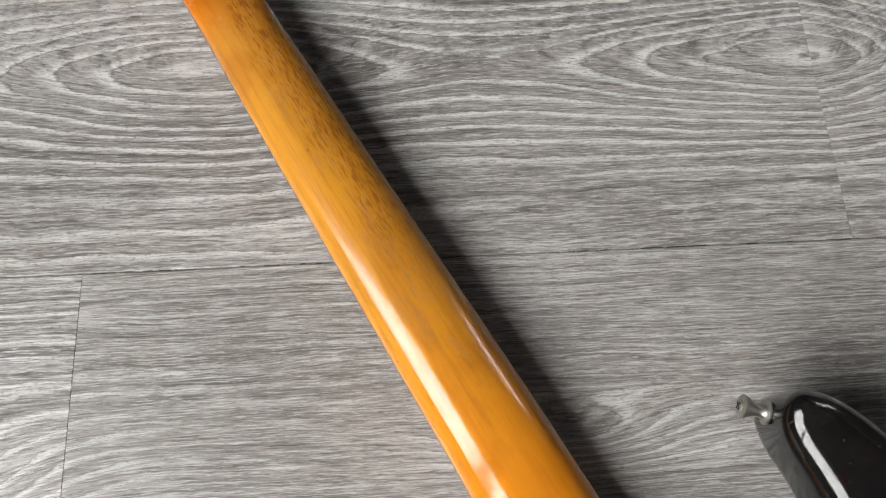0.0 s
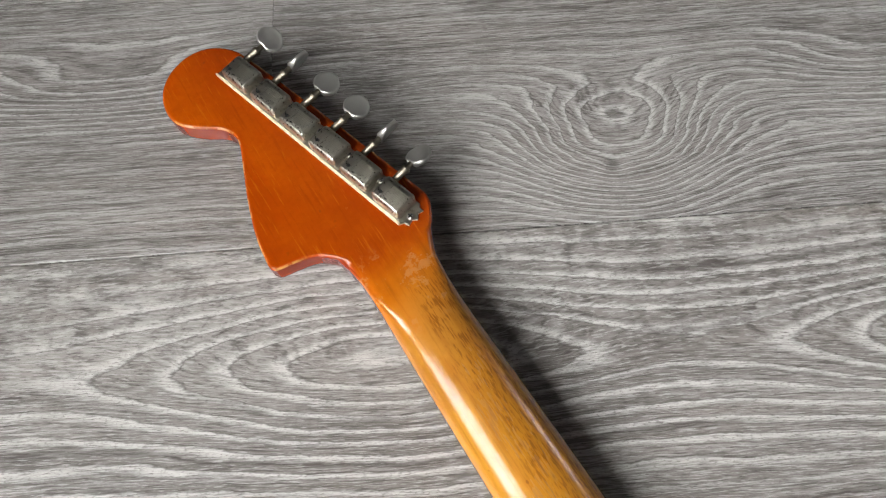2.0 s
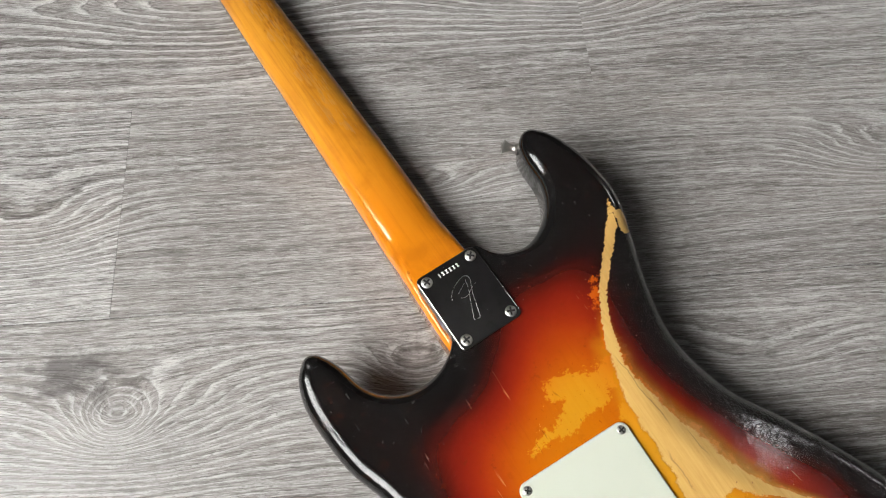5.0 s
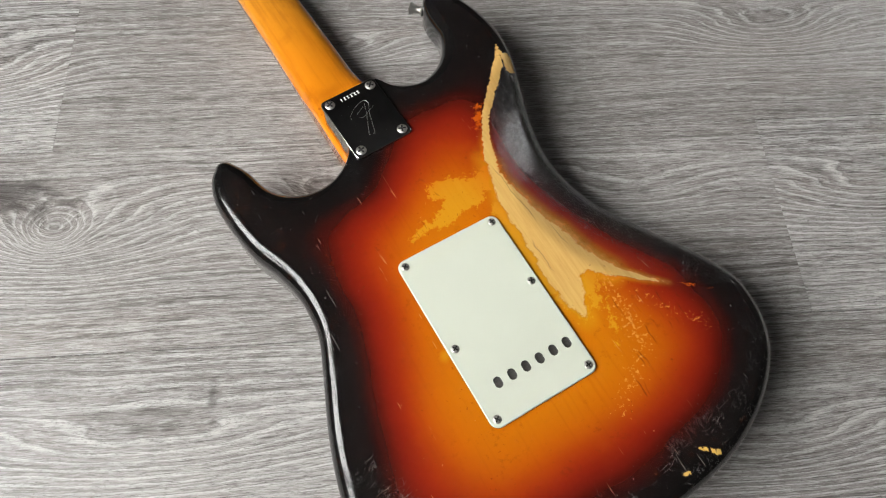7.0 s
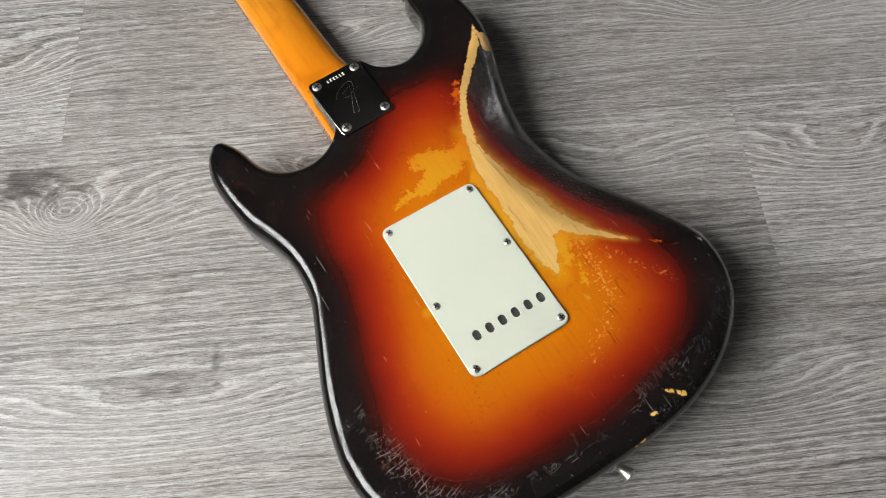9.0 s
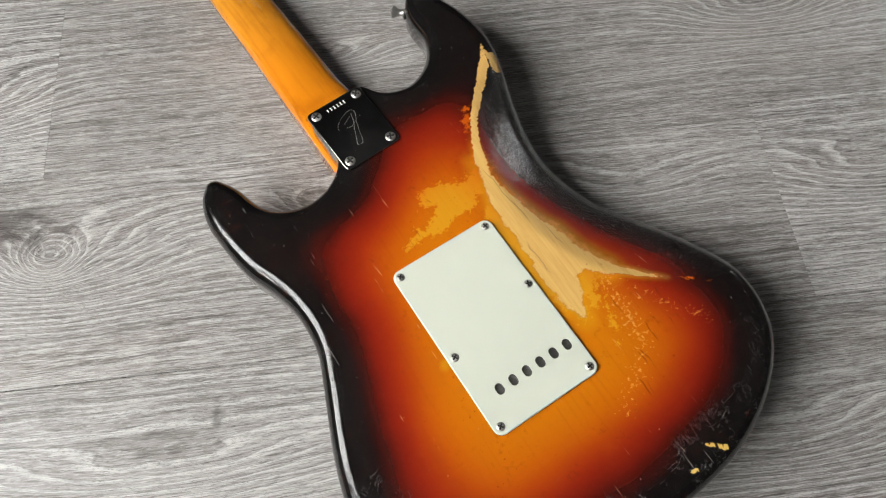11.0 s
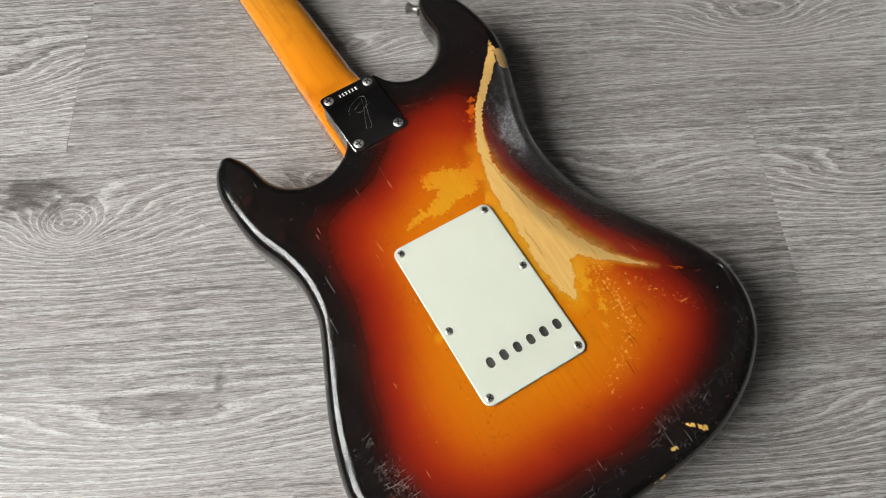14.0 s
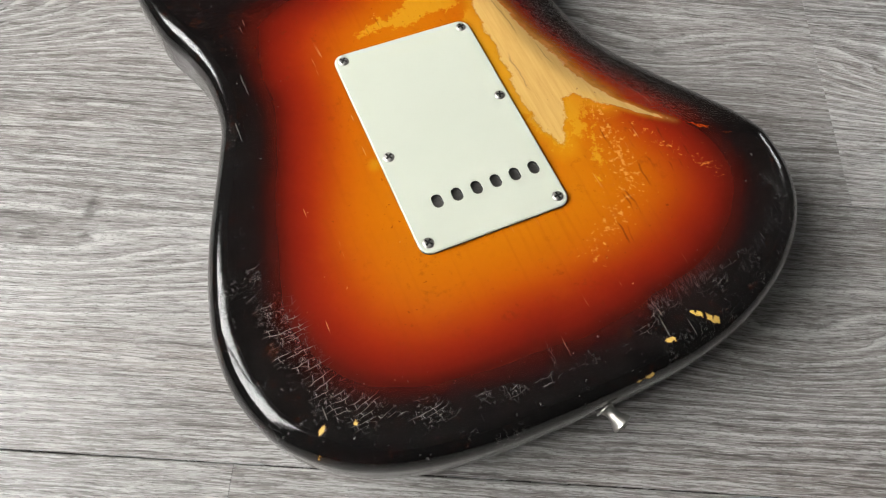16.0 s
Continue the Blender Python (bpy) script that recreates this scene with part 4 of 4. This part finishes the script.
def neck():
    bm = bmesh.new()
    rings = []
    for k in range(81):
        y = -0.020 + 0.489 * k / 80
        f = min(max(y / 0.44, 0), 1)
        half, shift = 0.0285 - 0.0077 * f, 0.0003 + 0.0024 * min(3 * f, 1)
        # the sides swing out into the head, and its back runs level
        left = float(np.interp(y, (0.43, 0.450, 0.460, 0.470), (0, 0.0002, 0.0015, 0.0042)))
        right = float(np.interp(y, (0.43, 0.445, 0.456, 0.470), (0, 0.0015, 0.0060, 0.0138)))
        g = min(max((y - 0.405) / 0.058, 0), 1)
        g = g * g * (3 - 2 * g)
        top = 0.0375 - 0.0035 * f - 0.0012 * math.sin(math.pi * f) - 0.0030 * g
        low = 0.0105 + 0.0060 * g
        e = 2.25 + 5.5 * min(max((0.085 - y) / 0.05, 0), 1) ** 1.5 + 5.0 * g ** 1.5
        rise = 0.007 - 0.004 * g
        ring = []
        for i in range(25):
            a = math.pi * i / 24
            cx, sy = math.cos(a), math.sin(a)
            px = (half + (right if cx > 0 else left)) * math.copysign(abs(cx) ** (2 / e), cx)
            ring.append((px + shift, y, low + rise + (top - low - rise) * abs(sy) ** (2 / e)))
        ring += [(-half - left + shift, y, low), (half + right + shift, y, low)]
        rings.append(ring)
    loft(bm, rings)
    head = resample([Vector(p) / 1000 for p in spline(HEAD, True, 8)], 0.004, True)
    nrm = outward(head)
    rows = [(0.0008, 0.0165), (0, 0.0175), (0, 0.0296), (0.0005, 0.0306), (0.0013, 0.0310)]
    loft(bm, [[(x, y, z) for x, y in head - nrm * k] for k, z in rows])
    ob = part("neck", bm, M_NECK, guitar, "amber lacquered maple neck with a large headstock", AXIS)
    rem = ob.modifiers.new("one_piece", "REMESH")
    rem.mode, rem.voxel_size, rem.use_smooth_shade = "VOXEL", 0.0008, True
    sm = ob.modifiers.new("blend", "SMOOTH")
    sm.factor, sm.iterations = 0.5, 6
    return ob


neck_ob = neck()

# neck plate
plate_ob = bmesh.new()
plate_loop = np.array(rounded_rect(0.0515, 0.0635, 0.0045))
plate_out = outward(plate_loop)
loft(plate_ob, [[(x, y, z) for x, y in plate_loop - plate_out * k] for k, z in ((0, 0), (0, 0.0015), (0.00015, 0.0018), (0.0004, 0.0021), (0.0008, 0.0023), (0.0014, 0.0024))])
plate_ob = sharp(part("neck_plate", plate_ob, M_CHROME, guitar, "dark reflecting chrome plate with engraved mark", AXIS @ pose(-0.0002, 0.0015, BACK - 0.0002)))
BIG, SMALL = screw_mesh(0.0043, 0.0016), screw_mesh(0.0031, 0.0013)
for sx, sy, turn in ((-1, 1, 20), (1, 1, 48), (1, -1, 66), (-1, -1, 10)):
    screw(BIG, plate_ob, 0.0191 * sx, 0.0254 * sy, 0.0021, turn)
for k in range(6):
    bm = bmesh.new()
    add_box(bm, (-0.00045, -0.0015, 0), (0.00045, 0.0015, 0.00006))
    if k:
        add_box(bm, (-0.0010, 0.0010, 0), (0.0009, 0.0015, 0.00007)), add_box(bm, (-0.0009, -0.0015, 0), (0.0010, -0.0010, 0.00007))
    part("engraved_bar", bm, M_FILLED, plate_ob, m=pose(-0.0085 + 0.0031 * k, 0.0247, 0.0024), smooth=False)
for pts in (((-11, 4), (-10, 7), (-4, 12), (4, 15), (8, 14), (8.5, 10), (5, 3), (2, -6.5), (-1, -16), (-3, -17), (-6, -16)), ((5.5, 12), (3, 4), (-1, -4.5), (-6, -16)), ((-4.5, 2), (-0.5, 1), (6, 4.5), (10.5, 6)), ((-4.5, 6), (-1.5, 7.5), (3, 10))):
    bm = bmesh.new()
    tube(bm, [(p.x / 1000, p.y / 1000, 0) for p in spline([Vector(q) for q in pts], False, 5)], 0.00017, 5)
    part("engraved_line", bm, M_ENGRAVE, plate_ob, m=pose(0, 0, 0.0024))


# cover over the spring cavity
def cavity_cover():
    outer = rounded_rect(0.086, 0.139, 0.0065, 6)
    bm = bmesh.new()
    loops = [outer]
    for k in range(6):
        loops.append([(-0.0235 + 0.0114 * k + x, -0.0425 + y) for x, y in rounded_rect(0.0058, 0.0082, 0.0028, 5)])
    flat, edges = [], []
    for lp in loops:
        start = len(flat)
        flat += [Vector(p) for p in lp]
        edges += [(start + i, start + (i + 1) % len(lp)) for i in range(len(lp))]
    res = mathutils.geometry.delaunay_2d_cdt(flat, edges, [], 0, 1e-8)
    tri = []
    cv = np.array([tuple(v) for v in res[0]])
    for f in res[2]:
        c = cv[list(f)].mean(0)[None]
        if inside(c, np.array(outer))[0] and not any(inside(c, np.array(lp))[0] for lp in loops[1:]):
            tri.append(f)
    arr = np.array(outer)
    ins = arr - outward(arr) * 0.0007
    up, low = {}, {}
    n_out = len(outer)
    where = {o: i for i, os in enumerate(res[3]) for o in os}
    outer_ids = {where[i]: i for i in range(n_out)}
    for i, (x, y) in enumerate(cv):
        tx, ty = ins[outer_ids[i]] if i in outer_ids else (x, y)
        up[i] = bm.verts.new((tx, ty, 0.0022))
        low[i] = bm.verts.new((x, y, 0.0))
    mid = {where[i]: bm.verts.new((*outer[i], 0.0015)) for i in range(n_out)}
    for f in tri:
        bm.faces.new([up[i] for i in f]), bm.faces.new([low[i] for i in f][::-1])
    start = 0
    for lp in loops:
        ids = [where[start + i] for i in range(len(lp))]
        for a, c in zip(ids, ids[1:] + ids[:1]):
            if start == 0:
                bm.faces.new((mid[a], mid[c], up[c], up[a]))
                bm.faces.new((low[a], low[c], mid[c], mid[a])).material_index = 1
            else:
                bm.faces.new((low[a], low[c], up[c], up[a])).material_index = 1
        start += len(lp)
    ob = sharp(part("cavity_cover", bm, [M_MINT, M_PLYEDGE], guitar, "mint white plastic cover with six oval holes", pose(0.0, -0.190, BACK + 0.0002)), 30)
    for x, y, turn in ((0.0375, 0.064, 12), (-0.0375, 0.064, 50), (0.0375, 0.009, 70), (-0.0372, -0.0075, 30), (0.0375, -0.0635, 5), (-0.0375, -0.0635, 40)):
        screw(SMALL, ob, x, y, 0.0019, turn)
    return ob


cavity_cover()
bm = bmesh.new()
add_box(bm, (-0.034, -0.2385, BACK - 0.0004), (0.040, -0.2265, BACK + 0.0006))
part("tremolo_block", bm, M_BLOCK, guitar, "grey steel block seen through the holes", smooth=False)


# strap buttons
def strap_button(x, y, z, turn):
    bm = bmesh.new()
    lathe(bm, [(0.0056, 0), (0.0058, 0.0008), (0.0040, 0.0012), (0.0034, 0.0020), (0.0030, 0.004), (0.0033, 0.0066), (0.0050, 0.0098), (0.0056, 0.0112), (0.0057, 0.0118), (0.0050, 0.0124), (0.002, 0.0125)], 28)
    ob = sharp(part("strap_button", bm, M_SCREW, guitar, "flared nickel strap button", pose(x, y, z) @ pose(0, 0, 0, 90, 0, turn)), 50)
    screw(SMALL, ob, 0, 0, 0.0122, 30)


strap_button(0.0140, -0.3598, 0.0445, 20)
strap_button(0.1055, 0.1000, 0.0445, 226)


# tuning machines along the head's edge
def tuner(k, turn):
    row = 15.6
    m = AXIS @ pose((21.5 - 6.55 * k) / 1000, (482.0 + 23.6 * k) / 1000, 0.0310, 0, 0, row)
    bm = bmesh.new()
    lo_y = -0.0123 - (0.0045 if k == 0 else 0)
    hi_y = 0.0123 + (0.003 if k == 5 else 0)
    pts = [(0.0078, lo_y), (0.0078, hi_y), (-0.0087, hi_y), (-0.0087, lo_y)]
    if k == 0:
        pts = [(0.0078, -0.012), (0.0078, hi_y), (-0.0087, hi_y), (-0.0087, -0.012), (-0.0066, -0.0135), (-0.0058, -0.0165), (-0.0025, -0.0155), (0, -0.0178), (0.0025, -0.0155), (0.0058, -0.0165), (0.0062, -0.0135)]
    slab(bm, pts, 0, 0.0012, 0.0005, 0, 1)
    add_box(bm, (-0.0093, (-0.012 if k == 0 else lo_y), 0), (-0.0081, hi_y, 0.0019), 1)
    base = sharp(part("tuning_machine", bm, [M_PLATE, M_BRASSY], guitar, "tarnished nickel tuner with ribbed housing", m), 30)
    bm = bmesh.new()
    shape = np.array(rounded_rect(0.0152, 0.0205, 0.0020, 4))
    nrm = outward(shape)
    loft(bm, [[(x, y, z) for x, y in shape - nrm * i] for i, z in ((0, 0.001), (0, 0.0070), (0.0004, 0.0080), (0.0012, 0.0089), (0.0018, 0.0092))])
    # the hole isn't cut: a raised near-black disc paints its shade
    lathe(bm, [(0.0011, 0.0090), (0.0011, 0.00935)], 10, pose(-0.0032, 0.0062, 0), 1)
    sharp(part("housing", bm, [M_RIBBED, M_SLOT], base, "tarnished nickel housing with pressed ribs"), 28)
    for j in range(9):                                  # pressed ribs along the middle of the top
        ob = new("rib", RIB_SHORT if j in (0, 1) else RIB)
        ob.parent = base
        ob.matrix_basis = pose(-0.0040 + 0.0010 * j, 0, 0.0090)
    bm = bmesh.new()
    lathe(bm, [(0.0021, 0), (0.0021, 0.010), (0.0027, 0.0105), (0.0027, 0.012), (0.0017, 0.0125), (0.0017, 0.0165)], 14)
    shaft = part("shaft", bm, M_SHAFT, base, m=pose(0.0062, 0.0072, 0.0036) @ pose(0, 0, 0, 0, 90, 0))
    bm = bmesh.new()
    rings = []
    for j in range(13):                                 # oval thumb piece, pinched at the middle
        t = j / 12
        w = 0.0086 * math.sin(math.pi * (0.10 + 0.86 * t)) ** 0.62
        th = 0.0011 + 0.0017 * (1 - t) ** 2 + 0.0010 * t ** 6
        rings.append([(w * math.cos(a), th * math.copysign(abs(math.sin(a)) ** 0.8, math.sin(a)) * (0.75 + 0.9 * abs(math.cos(a)) ** 3), 0.0138 * t) for a in (2 * math.pi * i / 20 for i in range(20))])
    loft(bm, rings)
    part("button", bm, M_BUTTON, base, "worn nickel thumb button", pose(0.0222, 0.0072, 0.0036) @ pose(0, 0, 0, 0, 90, 0) @ pose(0, 0, 0, 0, 0, turn))
    screw(SMALL_T, base, -0.0015 if k == 0 else 0.004, lo_y + 0.0032 if k == 0 else -0.0113, 0.0011, 25 * k)
    screw(RIVET, base, -0.0068, 0.0070, 0.0011, 40 + 31 * k)
    if k == 5:
        screw(SMALL_T, base, 0.003, 0.0125, 0.0011, 15)
    return base


def rib_mesh(y1):
    bm = bmesh.new()
    add_box(bm, (-0.00028, -0.0078, 0), (0.00028, y1, 0.00052))
    me = bpy.data.meshes.new("rib")
    bm.to_mesh(me)
    bm.free()
    me.materials.append(M_RIBBED)
    return me


RIB, RIB_SHORT = rib_mesh(0.0070), rib_mesh(0.0046)
SMALL_T, RIVET = screw_mesh(0.0021, 0.0015), screw_mesh(0.0015, 0.0012)
for k, turn in enumerate((58, 15, 90, 90, 20, 112)):
    tuner(k, turn)

# the face, which carries the guitar's weight on the floor
bm = bmesh.new()
slab(bm, [(p.x / 1000, p.y / 1000) for p in spline([Vector(q) for q in ((60, 0), (95, -60), (60, -120), (20, -240), (-60, -270), (-110, -260), (-90, -160), (-80, -60), (-30, -40), (20, -35))][::-1], True, 5)], FACE - 0.0022, FACE + 0.0005)
part("pickguard", bm, M_GUARD, guitar)
bm = bmesh.new()
add_box(bm, (-0.030, -0.235, 0.0), (0.042, -0.205, FACE + 0.001))
part("bridge", bm, M_NICKEL, guitar, smooth=False)
for kx, ky in ((-0.082, -0.170), (-0.095, -0.205), (-0.100, -0.240)):
    bm = bmesh.new()
    lathe(bm, [(0.010, 0.0), (0.0115, 0.002), (0.0125, 0.016), (0.003, 0.0165), (0.003, FACE)], 20)
    part("control_knob", bm, M_GUARD, guitar, m=pose(kx, ky, 0))
bm = bmesh.new()
slab(bm, [(-0.0230, -0.018), (0.0280, -0.018), (0.0210, 0.440), (-0.0160, 0.440)], 0.0070, 0.0110)
part("fingerboard", bm, M_ROSE, guitar, "dark fingerboard facing the floor", AXIS, smooth=False)
for k in range(6):
    bm = bmesh.new()
    lathe(bm, [(0.0032, 0.0), (0.0030, 0.012), (0.0045, 0.013), (0.0045, 0.0185)], 12)
    part("tuner_post", bm, M_NICKEL, guitar, m=AXIS @ pose((21.5 - 6.55 * k) / 1000, (482.0 + 23.6 * k) / 1000, 0))

# ---- floor of planks ----
floor_root = tagged(new("floor"), "grey oak laminate planks with pale limed grain", "floor", kind="structure")
while SEAMS[0] > -3.2:
    SEAMS.insert(0, SEAMS[0] - 0.193)
while SEAMS[-1] < 3.0:
    SEAMS.append(SEAMS[-1] + 0.193)
STARTS = {-0.348: 0.560, -0.161: 0.358, 0.030: -0.290, 0.230: 0.138, 0.425: -0.298}
LENGTH = 1.285
rot = Matrix.Rotation(radians(PLANK_ANGLE), 4, "Z")
plank_rng = random.Random(5)
for v0, v1 in zip(SEAMS, SEAMS[1:]):
    u_start = STARTS.get(v0, -0.016 if abs(v0 + 0.539) < 0.01 else plank_rng.uniform(0, LENGTH))
    mesh = None
    for k in range(-4, 4):
        u0 = u_start + k * LENGTH
        corners = [rot @ Vector((a, c, 0)) for a in (u0, u0 + LENGTH) for c in (v0, v1)]
        if max(c.x for c in corners) < WEST - 0.2 or min(c.x for c in corners) > EAST + 0.2 or max(c.y for c in corners) < SOUTH - 0.2 or min(c.y for c in corners) > NORTH + 0.2:
            continue
        if mesh is None:
            bm = bmesh.new()
            g, ge, wdt = 0.0003, 0.00005, v1 - v0
            loop = [(ge, g), (LENGTH - ge, g), (LENGTH - ge, wdt - g), (ge, wdt - g)]
            loft(bm, [[(a, c, -0.008) for a, c in loop], [(a, c, -0.0003) for a, c in loop], [(min(max(a, 0.00018), LENGTH - 0.00018), min(max(c, 0.0009), wdt - 0.0009), 0.0) for a, c in loop]])
            mesh = bpy.data.meshes.new("plank")
            bmesh.ops.recalc_face_normals(bm, faces=bm.faces)
            bm.to_mesh(mesh)
            bm.free()
            mesh.materials.append(M_FLOOR)
        m = rot @ Matrix.Translation((u0, v0, 0))
        own = mesh
        if min(c.x for c in corners) < WEST or max(c.x for c in corners) > EAST or min(c.y for c in corners) < SOUTH or max(c.y for c in corners) > NORTH:
            bm = bmesh.new()
            bm.from_mesh(mesh)
            bm.transform(m)
            for co, no in (((WEST - 0.05, 0, 0), (-1, 0, 0)), ((EAST + 0.05, 0, 0), (1, 0, 0)), ((0, SOUTH - 0.05, 0), (0, -1, 0)), ((0, NORTH + 0.05, 0), (0, 1, 0))):
                cut = bmesh.ops.bisect_plane(bm, geom=bm.verts[:] + bm.edges[:] + bm.faces[:], plane_co=co, plane_no=no, clear_outer=True)
                bmesh.ops.edgenet_fill(bm, edges=[e for e in cut["geom_cut"] if isinstance(e, bmesh.types.BMEdge)])
            if not bm.faces:
                bm.free()
                continue
            bm.transform(m.inverted())
            own = bpy.data.meshes.new("plank")
            bm.to_mesh(own)
            bm.free()
            own.materials.append(M_FLOOR)
        ob = new("plank", own)
        ob.parent = floor_root
        ob.matrix_basis = m
bm = bmesh.new()
add_box(bm, (WEST - 0.1, SOUTH - 0.1, -0.10), (EAST + 0.1, NORTH + 0.1, -0.009))
part("subfloor", bm, M_SLOT, floor_root, smooth=False)
